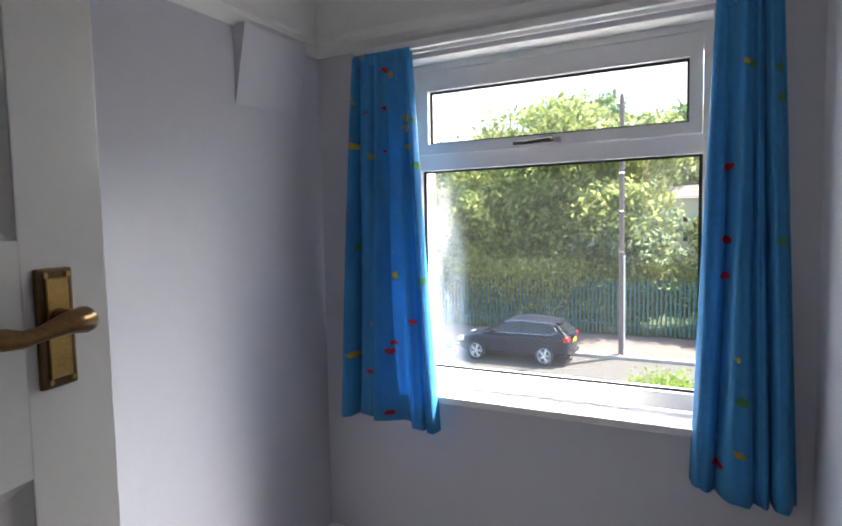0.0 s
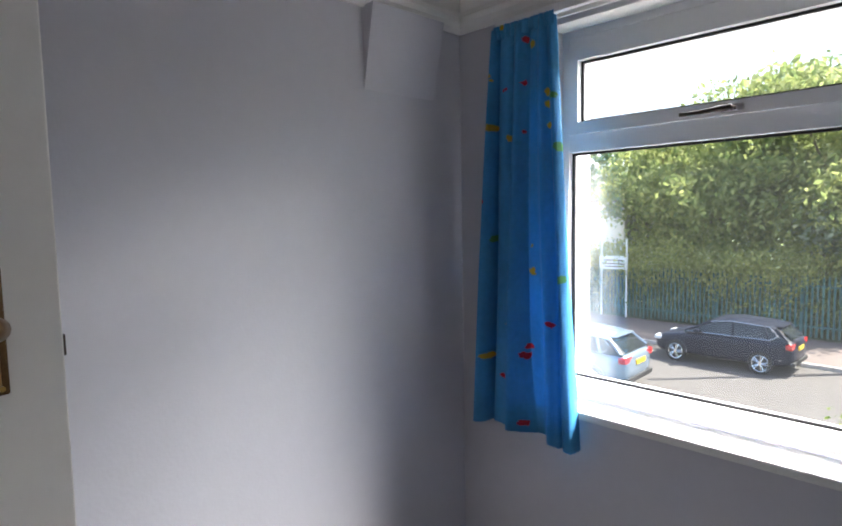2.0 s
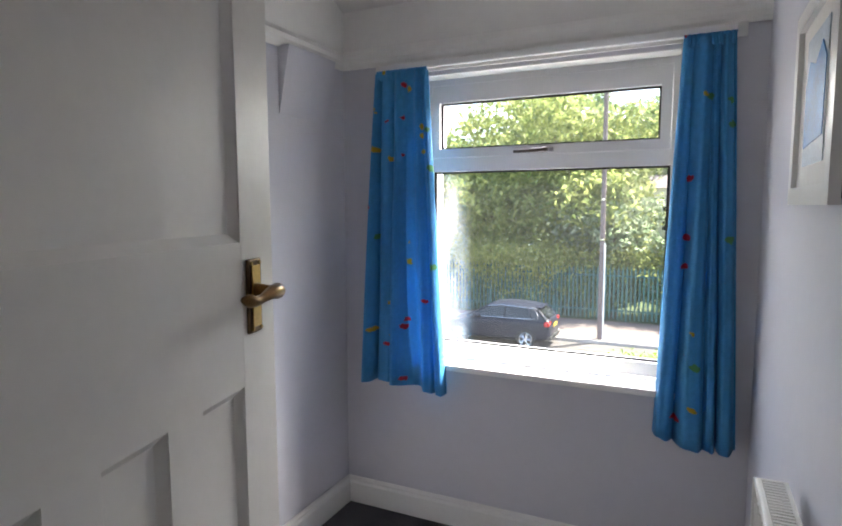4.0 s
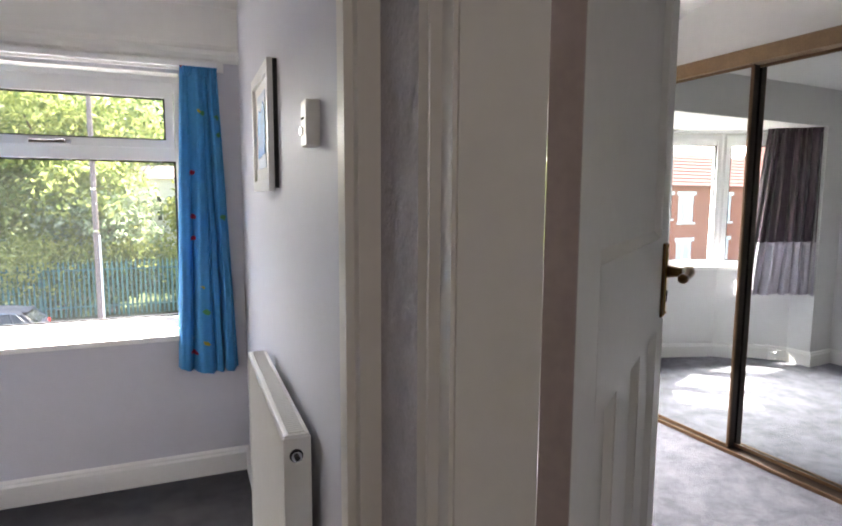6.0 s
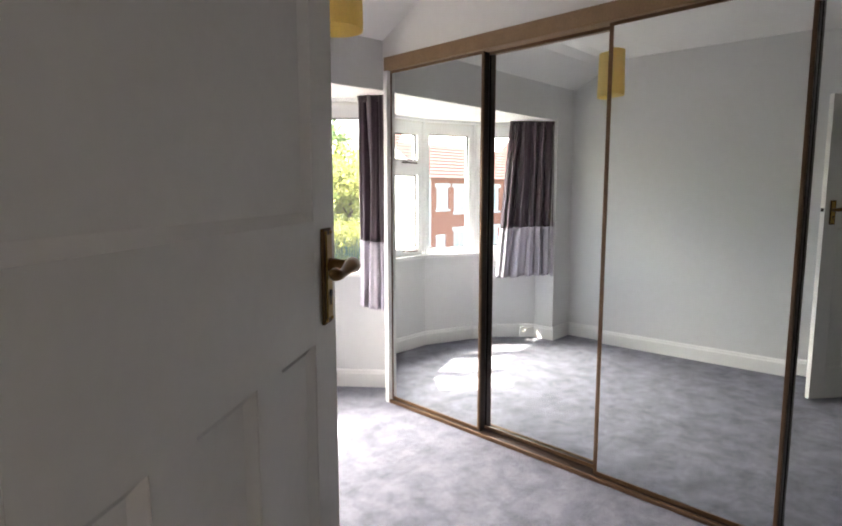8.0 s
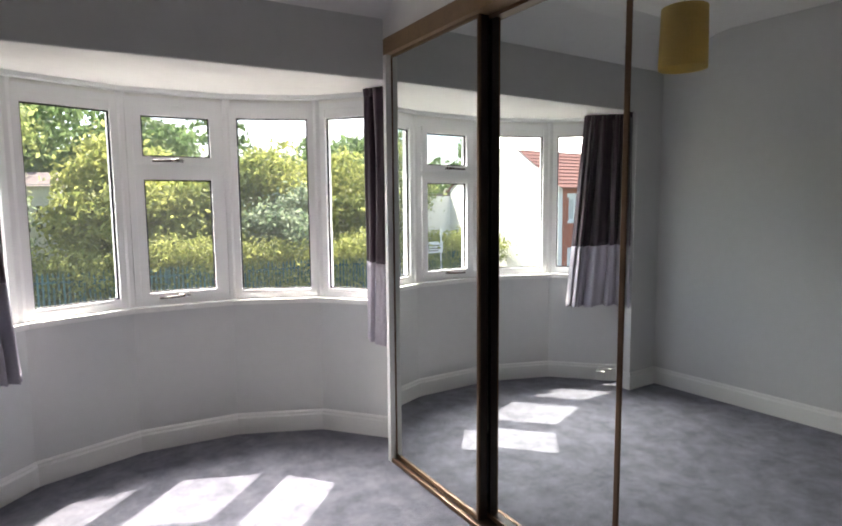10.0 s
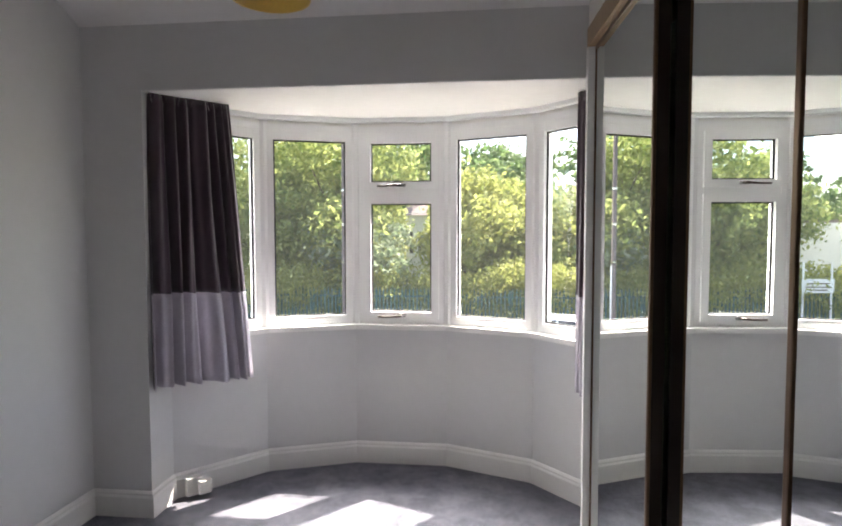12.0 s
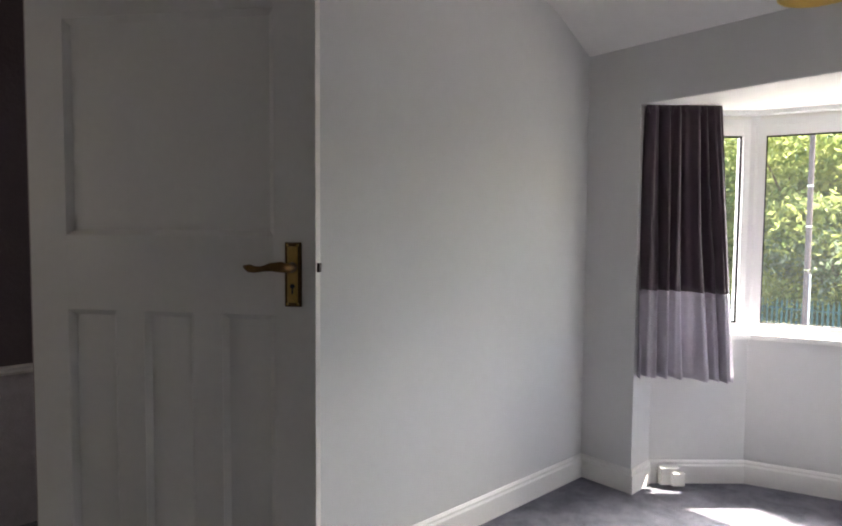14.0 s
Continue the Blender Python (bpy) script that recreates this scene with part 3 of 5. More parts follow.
def handle_set(parent, x, z, side, way, keyed=True):
    """Brass lever on a long plate; side: +1 or -1 face of the leaf; way: direction of the lever along x."""
    y0 = side * 0.0175
    zlo, zhi = (z - 0.095, z + 0.06) if keyed else (z - 0.068, z + 0.052)
    bm = bmesh.new()
    box(bm, x - 0.021, x + 0.021, min(y0, y0 + side * 0.006), max(y0, y0 + side * 0.006), zlo, zhi)
    rounded(bm, 0.003, 2)
    plate = part("plate", bm, BRASS_DARK, parent, "aged brass lever plate with tarnished edges")
    bm = bmesh.new()
    box(bm, x - 0.013, x + 0.013, min(y0 + side * 0.006, y0 + side * 0.009), max(y0 + side * 0.006, y0 + side * 0.009), zlo + 0.010, zhi - 0.010)
    rounded(bm, 0.001, 1)
    part("raised_panel", bm, BRASS, plate)
    for sx in (-0.013, 0.013):
        for sz in (zlo + 0.007, zhi - 0.007):
            bm = bmesh.new()
            cylinder(bm, 0.0028, 0.0, 0.004, Matrix.Translation((x + sx, y0 + side * 0.005, sz)) @ Matrix.Rotation(-side * math.pi / 2, 4, "X"), 10)
            part("screw", bm, BRASS, plate)
    bm = bmesh.new()
    if keyed:
        cylinder(bm, 0.006, 0.0, 0.002, Matrix.Translation((x, y0 + side * 0.009, z - 0.045)) @ Matrix.Rotation(-side * math.pi / 2, 4, "X"), 12)
        box(bm, x - 0.002, x + 0.002, min(y0 + side * 0.009, y0 + side * 0.0105), max(y0 + side * 0.009, y0 + side * 0.0105), z - 0.064, z - 0.046)
        part("keyhole", bm, GASKET, plate)
    bm = bmesh.new()
    tube(bm, [(x, y0 + side * 0.006, z), (x, y0 + side * 0.03, z), (x, y0 + side * 0.042, z), (x + way * 0.012, y0 + side * 0.050, z + 0.003), (x + way * 0.036, y0 + side * 0.052, z + 0.003),
              (x + way * 0.058, y0 + side * 0.050, z - 0.002), (x + way * 0.076, y0 + side * 0.048, z - 0.004), (x + way * 0.092, y0 + side * 0.046, z - 0.001), (x + way * 0.106, y0 + side * 0.044, z + 0.003)],
         [0.013, 0.010, 0.011, 0.013, 0.010, 0.007, 0.008, 0.010, 0.004], 14)
    part("lever", bm, BRASS_LEVER, parent, "brass scroll lever", smooth=True)


def panel_door(name, m, width, label, keyed=True):
    """A 1930s leaf: one tall panel over three narrow ones. Local x from the hinge, z up."""
    d = thing(name, label, "door", m, kind="structure")
    h, t = 1.985, 0.0175
    st, zlo, zmid0, zmid1, ztop = 0.105, 0.21, 1.145, 1.335 if keyed else 1.375, h - 0.11
    z00 = 0.008
    boxed("stile", GLOSS, d, (0, st, -t, t, z00, h), 0.002)
    boxed("stile", GLOSS, d, (width - st, width, -t, t, z00, h), 0.002)
    boxed("bottom_rail", GLOSS, d, (st, width - st, -t, t, z00, zlo))
    boxed("lock_rail", GLOSS, d, (st, width - st, -t, t, zmid0, zmid1))
    boxed("top_rail", GLOSS, d, (st, width - st, -t, t, ztop, h))
    inner = width - 2 * st
    mw = 0.075
    pw = (inner - 2 * mw) / 3
    for i in (1, 2):
        x0 = st + i * pw + (i - 1) * mw
        boxed("muntin", GLOSS, d, (x0, x0 + mw, -t, t, zlo, zmid0))
    openings = [(st, width - st, zmid1, ztop)] + [(st + i * (pw + mw), st + i * (pw + mw) + pw, zlo, zmid0) for i in range(3)]
    for x0, x1, za, zb in openings:
        bm = bmesh.new()
        for s in (-1, 1):
            # recessed face with sloped moulding all round
            o = [(x0, za), (x1, za), (x1, zb), (x0, zb)]
            e = 0.014
            q = [(x0 + e, za + e), (x1 - e, za + e), (x1 - e, zb - e), (x0 + e, zb - e)]
            ov, qv = [bm.verts.new((x, s * (t - 0.002), z)) for x, z in o], [bm.verts.new((x, s * 0.005, z)) for x, z in q]
            for i in range(4):
                j = (i + 1) % 4
                bm.faces.new((ov[i], ov[j], qv[j], qv[i]))
            bm.faces.new(qv)
        part("panel", bm, GLOSS, d)
    back, hz = (0.055, 1.262) if keyed else (0.072, 1.295)
    handle_set(d, width - back, hz, 1, -1, keyed)
    handle_set(d, width - back, hz, -1, -1, keyed)
    boxed("latch", DARKBRONZE, d, (width - 0.001, width + 0.006, -0.009, 0.009, 1.25, 1.272), 0.001, "small dark latch bolt")
    for z in (0.25, 1.75):
        bm = bmesh.new()
        cylinder(bm, 0.007, z, z + 0.09, Matrix.Translation((-0.002, t, 0)), 10)
        part("hinge", bm, BRASS, d)
    return d


def door_pose(hx, hy, lx, ly):
    return Matrix.Translation((hx, hy, 0)) @ Matrix.Rotation(math.atan2(ly - hy, lx - hx), 4, "Z")


panel_door("door_small", door_pose(-0.545, 0.225, -0.698, 0.908), 0.70, "open off-white four-panel door with brass lever handle", False)
panel_door("door_large", door_pose(0.277, -0.103, 0.877, 0.376), 0.765, "open off-white four-panel door swung into the large bedroom")


# thin mauve-brown strip over the leaf's hinge edge
boxed("hinge_edge", EDGEBROWN, bpy.data.objects["door_large"], (-0.003, -0.0004, -0.0172, 0.0172, 0.01, 1.984), 0, "mauve-brown hinge edge")
boxed("trim_strike_plate", GLOSS, None, (DX1 - 0.0035, DX1 - 0.0005, DY1 - 0.006, DY1 + 0.008, 1.245, 1.325), 0.001)
tagged(bpy.data.objects["trim_strike_plate"], "painted-over strike plate on the door lining", "trim", kind="structure")


# ---- windows ----
def along(p, q):
    """Pose of a window's plane: local x from p to q, y outwards (to the left of the way), z up."""
    d = Vector(q) - Vector(p)
    return Matrix.Translation((p[0], p[1], 0)) @ Matrix.Rotation(math.atan2(d.y, d.x), 4, "Z"), d.length


def frame_ring(name, mat, parent, x0, x1, z0, z1, w, y0, y1, bevel=0.004, label=""):
    bm = bmesh.new()
    for b in ((x0, x0 + w, y0, y1, z0, z1), (x1 - w, x1, y0, y1, z0, z1), (x0 + w, x1 - w, y0, y1, z0, z0 + w), (x0 + w, x1 - w, y0, y1, z1 - w, z1)):
        v = box(bm, *b)
    bmesh.ops.remove_doubles(bm, verts=bm.verts, dist=0.0002)
    return part(name, bm, mat, parent, label)


def pane(parent, x0, x1, z0, z1, y):
    g = boxed("pane", GLASS, parent, (x0, x1, y, y + 0.004, z0, z1))
    g.visible_shadow = False
    frame_ring("gasket", GASKET, parent, x0 - 0.001, x1 + 0.001, z0 - 0.001, z1 + 0.001, 0.010, y - 0.010, y - 0.001)
    return g


def stay_handle(parent, x, y, z, way=-1):
    bm = bmesh.new()
    box(bm, x - 0.03, x + 0.03, y - 0.012, y, z - 0.010, z + 0.010)
    rounded(bm, 0.004)
    base = part("handle_base", bm, CHROME, parent, "small metal window handle")
    bm = bmesh.new()
    tube(bm, [(x, y - 0.010, z), (x, y - 0.03, z + 0.002), (x + way * 0.03, y - 0.034, z - 0.002), (x + way * 0.09, y - 0.034, z - 0.005), (x + way * 0.13, y - 0.032, z - 0.004)], [0.008, 0.008, 0.007, 0.006, 0.007], 8)
    part("handle_lever", bm, DARKBRONZE, base, smooth=True)


# the small bedroom's window: an opening light over a fixed pane
w = thing("window_small", "white uPVC window with a top opening light over one large pane", "window", kind="structure")
Y0, Y1 = 2.515, 2.585
frame_ring("frame", UPVC, w, WX0, WX1, WZ0 + 0.02, WZ1, 0.028, Y0, Y1)
boxed("transom", UPVC, w, (WX0 + 0.028, WX1 - 0.028, Y0, Y1, 1.582, 1.645), 0.003)
boxed("bottom_rail", UPVC, w, (WX0 + 0.028, WX1 - 0.028, Y0, Y1, WZ0 + 0.045, 0.812), 0.003)
boxed("head_rail", UPVC, w, (WX0 + 0.028, WX1 - 0.028, Y0 + 0.002, Y1, 1.915, WZ1 - 0.028), 0.003)
sash = frame_ring("opening_light", UPVC, w, WX0 + 0.03, WX1 - 0.03, 1.642, 1.918, 0.038, Y0 - 0.014, Y1 - 0.01)
pane(sash, WX0 + 0.067, WX1 - 0.067, 1.679, 1.881, Y0 + 0.02)
pane(w, WX0 + 0.03, WX1 - 0.03, 0.811, 1.583, Y0 + 0.03).data.materials[0] = MISTED
stay_handle(w, -0.575, Y0 - 0.014, 1.658)
bm = bmesh.new()
box(bm, WX0 - 0.03, WX1 + 0.03, 2.385, Y0 + 0.01, 0.715, 0.742)
rounded(bm, 0.006)
part("sill", bm, TRIM, w, "white painted window board")
bm = bmesh.new()
box(bm, WX0 - 0.05, WX1 + 0.05, Y1, FRONT + 0.34, 0.66, 0.72)
part("outer_sill", bm, UPVC, w)
bm = bmesh.new()
for b in ((WX0 - 0.001, WX0 + 0.003, FRONT + 0.001, Y0, 0.742, WZ1), (WX1 - 0.003, WX1 + 0.001, FRONT + 0.001, Y0, 0.742, WZ1), (WX0, WX1, FRONT + 0.001, Y0, WZ1 - 0.003, WZ1 + 0.001)):
    box(bm, *b)
part("reveal", bm, WHITE, w)

# the bay: five lights between posts
bay_w = thing("window_bay", "white uPVC five-light faceted bay window", "window", kind="structure")
line = offset_path(BAY[1:7], -0.015)
ZB, ZT = SILLZ, HEADZ
for i in range(5):
    m, length = along(line[i], line[i + 1])
    light = new("light")
    light.parent, light.matrix_local = bay_w, m
    e = 0.020
    ops = frame_ring("frame", UPVC, light, e, length - e, ZB, ZT, 0.035, 0.0, 0.065)
    if i == 2:
        boxed("transom", UPVC, light, (e + 0.035, length - e - 0.035, 0.0, 0.065, 1.555, 1.605), 0.003)
        for za, zb in ((0.85, 1.56), (1.60, 1.905)):
            frame_ring("sash", UPVC, light, e + 0.03, length - e - 0.03, za, zb, 0.042, -0.016, 0.05)
            pane(light, e + 0.071, length - e - 0.071, za + 0.041, zb - 0.041, 0.02)
        stay_handle(light, length / 2, -0.016, 0.872)
        stay_handle(light, length / 2, -0.016, 1.622)
        boxed("head_filler", UPVC, light, (e + 0.03, length - e - 0.03, 0.002, 0.06, 1.9, ZT - 0.03))
    else:
        boxed("bead", UPVC, light, (e + 0.03, length - e - 0.03, 0.004, 0.06, ZT - 0.085, ZT - 0.03))
        boxed("bead", UPVC, light, (e + 0.03, length - e - 0.03, 0.004, 0.06, ZB + 0.03, ZB + 0.052))
        pane(light, e + 0.034, length - e - 0.034, ZB + 0.051, ZT - 0.084, 0.03)
for i in range(6):
    p = line[i]
    bm = bmesh.new()
    cylinder(bm, 0.042, ZB, ZT + 0.02, Matrix.Translation((p.x, p.y, 0)) @ Matrix.Translation(((p.x - BAYX) * 0.02, 0.032, 0)), 12)
    part("post", bm, UPVC, bay_w)
bm = bmesh.new()
a, b = offset_path(BAY[1:7], 0.035), offset_path(BAY[1:7], -0.10)
for i in range(5):
    prism(bm, [tuple(a[i]), tuple(a[i + 1]), tuple(b[i + 1]), tuple(b[i])], SILLZ - 0.028, SILLZ)
bmesh.ops.remove_doubles(bm, verts=bm.verts, dist=0.0005)
part("sill", bm, TRIM, bay_w, "white painted faceted window board")
bm = bmesh.new()
sweep(bm, [tuple(p) for p in offset_path(BAY[1:7], -0.012)], [(0.0, SOFFIT), (0.018, SOFFIT), (0.018, 1.985), (0.012, 1.978), (0.0, 1.978)])
part("curtain_track", bm, UPVC, bay_w, "thin white curtain track")


# ---- curtains ----
def cloth(bm, path, z0, z1, folds, amp, u0=0.0, flare=0.0, seed=0.0, hem=0.0, gather=0.35, rows=26, per=18, anchor=0.5):
    """A hanging sheet along a plan polyline, gathered into folds that deepen downwards."""
    pts = [Vector(p) for p in path]
    seg = [(b - a).length for a, b in zip(pts, pts[1:])]
    total = sum(seg)
    cols = folds * per
    uv = bm.loops.layers.uv.verify()
    grid, us = [], []
    for r in range(rows + 1):
        v = r / rows
        row = []
        for c in range(cols + 1):
            s = c / cols
            s2 = s + 0.018 * math.sin(9 * s + seed) * v
            d, k = max(0.0, min(1.0, s2)) * total, 0
            while k < len(seg) - 1 and d > seg[k]:
                d -= seg[k]
                k += 1
            a, t = pts[k], (pts[k + 1] - pts[k]).normalized()
            n = Vector((t.y, -t.x))
            p = a + t * d
            phase = 2 * math.pi * folds * (s + 0.075 * math.sin(5.1 * s + seed) + 0.03 * math.sin(13 * s + 2 * seed)) + 0.6 * math.sin(2.3 * v + seed) + 0.35 * math.sin(5 * v + 9 * s)
            am = amp * (gather + (1 - gather) * v ** 0.7) * (0.75 + 0.35 * math.sin(3.7 * s * folds + seed))
            ridge = 1.7 * abs(math.sin(phase / 2)) ** 0.75 - 1.0
            wave = ridge + 0.15 * math.sin(2 * phase + 3 * v + seed) + 0.3 * math.sin(phase / 2 + 1.3 * seed)
            p = p + n * (am * wave) + t * (-am * 0.05 * math.sin(phase)) + (pts[-1] - pts[0]).normalized() * (flare * v * (s - anchor))
            z = z1 + (z0 - z1) * v + hem * (math.sin(4 * s + seed)) * v + 0.004 * math.sin(phase) * v
            row.append(bm.verts.new((p.x, p.y, z)))
        grid.append(row)
    width = total * 1.9
    for r in range(rows):
        for c in range(cols):
            f = bm.faces.new((grid[r][c], grid[r][c + 1], grid[r + 1][c + 1], grid[r + 1][c]))
            for loop, (rr, cc) in zip(f.loops, ((r, c), (r, c + 1), (r + 1, c + 1), (r + 1, c))):
                loop[uv].uv = (u0 + width * cc / cols, z1 + (z0 - z1) * rr / rows)


def hang(name, bm, mat, parent, label=""):
    ob = part(name, bm, mat, parent, label, smooth=True)
    mod = ob.modifiers.new("thickness", "SOLIDIFY")
    mod.thickness, mod.offset = 0.0025, 0
    return ob


def track(name, x0, x1, label):
    t = thing(name, label, "curtain track")
    boxed("rail", UPVC, t, (x0, x1, FRONT - 0.035, FRONT - 0.012, 2.012, 2.038), 0.004)
    boxed("batten", WHITE, t, (x0 - 0.03, x1 + 0.03, FRONT - 0.013, FRONT + 0.001, 2.0, 2.05), 0.002)


track("curtain_rail", -1.29, 0.09, "white curtain track on a batten above the small window")
for nm, path, zt, zb, fl, amp, flare, seed, label in (
        ("curtain", [(-1.285, 2.355), (-1.045, 2.355)], 1.995, 0.63, 5, 0.05, 0.15, 0.4, "blue printed curtain, drawn back, hem hanging just under the sill"),
        ("curtain", [(-0.075, 2.35), (0.085, 2.35)], 1.995, 0.57, 4, 0.05, 0.12, 2.2, "blue printed curtain, bunched beside the wall, reaching below the sill")):
    c = thing(nm, label, "curtain", group="blue curtains at the small window")
    bm = bmesh.new()
    cloth(bm, path, zb, zt, fl, amp, u0=seed, flare=flare, seed=seed, hem=0.016)
    hang("drape", bm, BLUE, c)
    bm = bmesh.new()
    cloth(bm, [(p[0], p[1] - 0.004) for p in path], zt - 0.03, zt + 0.012, fl * 3, 0.007, u0=seed + 3, seed=seed, gather=1.0, rows=4, per=6)
    hang("heading", bm, BLUE, c)

for nm, path, folds, seed, flare, anchor in (("curtain", [(0.675, 2.44), (0.745, 2.535), (0.925, 2.745)], 8, 0.9, 0.14, 0.15), ("curtain", [(2.655, 2.69), (2.74, 2.545), (2.805, 2.44)], 5, 2.7, 0.02, 0.5)):
    c = thing(nm, "aubergine curtain with a silver-lilac lower band beside the bay", "curtain", group="two-tone curtains at the bay")
    zt, zb, cut = 1.995, 0.60, 1.05
    full = bmesh.new()
    cloth(full, path, zb, zt, folds, 0.072, flare=flare, seed=seed, hem=0.014, rows=40, gather=0.5, anchor=anchor)
    low = full.copy()
    for b, keep_up in ((full, True), (low, False)):
        dead = [f for f in b.faces if (f.calc_center_median().z > cut) != keep_up]
        bmesh.ops.delete(b, geom=dead, context="FACES")
    hang("upper_cloth", full, AUBERGINE, c, "dark aubergine cloth")
    hang("lower_band", low, SILVER, c, "silver-lilac lower band")
    bm = bmesh.new()
    cloth(bm, path, zt - 0.035, zt + 0.008, folds * 3, 0.008, seed=seed, gather=1.0, rows=4, per=6)
    hang("heading", bm, AUBERGINE, c)

# ---- mirrored wardrobe ----
robe = thing("sliding_wardrobe", "built-in wardrobe with four bronze-framed sliding mirror doors", "wardrobe", Matrix.Translation((ROBE, 2.40, 0)) @ Matrix.Rotation(radians(2.3), 4, "Z") @ Matrix.Translation((0, -2.40, 0)))
YF, YN = 2.40, -0.62
bm = bmesh.new()
box(bm, -0.012, 0.0, YN, YF, 2.115, 2.195)
box(bm, 0.0, 0.15, YN, YF, 2.115, 2.135)
rounded(bm, 0.003)
part("fascia", bm, FASCIA, robe, "golden-brown wooden fascia")
boxed("bulkhead", WHITE, robe, (0.0, 0.05, YN, FRONT, 2.195, 2.56))
boxed("end_panel", TRIM, robe, (0.0, 0.60, YF, YF + 0.018, 0.0, 2.195))
boxed("end_post", TRIM, robe, (-0.014, 0.022, YF - 0.03, YF, 0.0, 2.115), 0.003, "white end post")
boxed("end_panel", TRIM, robe, (0.0, 0.60, YN - 0.02, YN, 0.0, 2.5))
boxed("floor_track", BRONZE, robe, (-0.012, 0.004, YN, YF - 0.03, 0.002, 0.022), 0.003, "gilt floor track")
boxed("track_bed", DARKBRONZE, robe, (0.004, 0.11, YN, YF - 0.03, 0.002, 0.018), 0.002)
for y0, y1, back, left, right in ((1.632, 2.375, 0, 0.016, 0.012), (0.86, 1.70, 1, 0.012, 0.03), (0.145, 0.925, 0, 0.016, 0.020), (-0.62, 0.23, 1, 0.02, 0.03)):
    x0 = 0.016 + 0.050 * back
    d = new("mirror_door")
    d.parent = robe
    for ya, yb in ((y0, y0 + left), (y1 - right, y1)):
        bm = bmesh.new()
        box(bm, x0, x0 + 0.022, ya, yb, 0.022, 2.115)
        rounded(bm, 0.004)
        part("stile", bm, BRONZE, d)
    # dark strip: the door's brown edge plus the gap's shade as colour
    if not back:
        boxed("edge_and_gap_shade", DARKBRONZE, d, (x0 + 0.010, x0 + 0.046, y0 - 0.002, y0 + 0.010, 0.022, 2.112), 0.001, "dark brown door edge, deepened to paint in the shaded gap behind")
    for za, zb in ((0.022, 0.04), (2.10, 2.115)):
        boxed("rail", BRONZE, d, (x0, x0 + 0.022, y0 + left, y1 - right, za, zb))
    boxed("mirror", MIRROR, d, (x0 + 0.004, x0 + 0.010, y0 + left, y1 - right, 0.04, 2.10))

# ---- small bedroom fittings ----
rad = thing("radiator", "white single-panel convector radiator under the picture", "radiator")
RX0, RX1, RY0, RY1, RZ0, RZ1 = 0.108, 0.168, 0.66, 1.42, 0.20, 0.885
bm = bmesh.new()
nfin = 22
for i in range(nfin):
    ya = RY0 + 0.02 + (RY1 - RY0 - 0.04) * i / nfin
    yb = ya + (RY1 - RY0 - 0.04) / nfin
    mid = (ya + yb) / 2
    vs = [bm.verts.new((x, y, z)) for z in (RZ0 + 0.02, RZ1 - 0.03) for x, y in ((RX0 + 0.004, ya), (RX0 + 0.004, mid - 0.006), (RX0, mid - 0.002), (RX0, mid + 0.002), (RX0 + 0.004, mid + 0.006), (RX0 + 0.004, yb))]
    for q in range(5):
        bm.faces.new((vs[q], vs[q + 1], vs[q + 7], vs[q + 6]))
box(bm, RX0 + 0.006, RX0 + 0.02, RY0, RY1, RZ0, RZ1 - 0.005)
bmesh.ops.remove_doubles(bm, verts=bm.verts, dist=0.0004)
part("front_panel", bm, RADIATOR, rad)
bm = bmesh.new()
box(bm, RX0, RX1, RY0 + 0.001, RY1 - 0.001, RZ1 - 0.02, RZ1)
rounded(bm, 0.006)
grille = part("top_grille", bm, RADIATOR, rad)
# bed toned darker in colour for the shade inside the grille slots
boxed("grille_bed", GRILLE, grille, (RX0 + 0.012, RX1 - 0.010, RY0 + 0.012, RY1 - 0.012, RZ1 - 0.002, RZ1 + 0.0005), 0, "top grille bed coloured darker for the shade in its slots")
bm = bmesh.new()
for i in range(62):
    ya = RY0 + 0.014 + 0.0119 * i
    box(bm, RX0 + 0.013, RX1 - 0.011, ya, ya + 0.006, RZ1 + 0.0005, RZ1 + 0.0025)
part("grille_slats", bm, RADIATOR, grille)
for ya, yb in ((RY0 - 0.006, RY0 + 0.003), (RY1 - 0.003, RY1 + 0.006)):
    bm = bmesh.new()
    box(bm, RX0 - 0.002, RX1 + 0.001, ya, yb, RZ0 - 0.004, RZ1 - 0.004)
    rounded(bm, 0.003)
    part("side_cover", bm, RADIATOR, rad)
boxed("bracket", RADIATOR, rad, (RX1 - 0.02, RIGHT, 0.80, 0.83, 0.3, 0.8))
boxed("bracket", RADIATOR, rad, (RX1 - 0.02, RIGHT, 1.25, 1.28, 0.3, 0.8))
bm = bmesh.new()
cylinder(bm, 0.015, 0, 0.004, Matrix.Translation((0.135, RY0 - 0.006, RZ1 - 0.045)) @ Matrix.Rotation(math.pi / 2, 4, "X"), 20)
part("plug_seat", bm, GASKET, rad, "dark ring round the bleed plug")
bm = bmesh.new()
cylinder(bm, 0.012, 0, 0.010, Matrix.Translation((0.135, RY0 - 0.006, RZ1 - 0.045)) @ Matrix.Rotation(math.pi / 2, 4, "X"), 16)
part("vent_plug", bm, CHROME, rad, "round bleed plug", smooth=False)
bm = bmesh.new()
cylinder(bm, 0.006, 0, 0.012, Matrix.Translation((0.135, RY0 - 0.012, RZ1 - 0.045)) @ Matrix.Rotation(math.pi / 2, 4, "X"), 12)
part("bleed_screw", bm, GASKET, rad)
bm = bmesh.new()
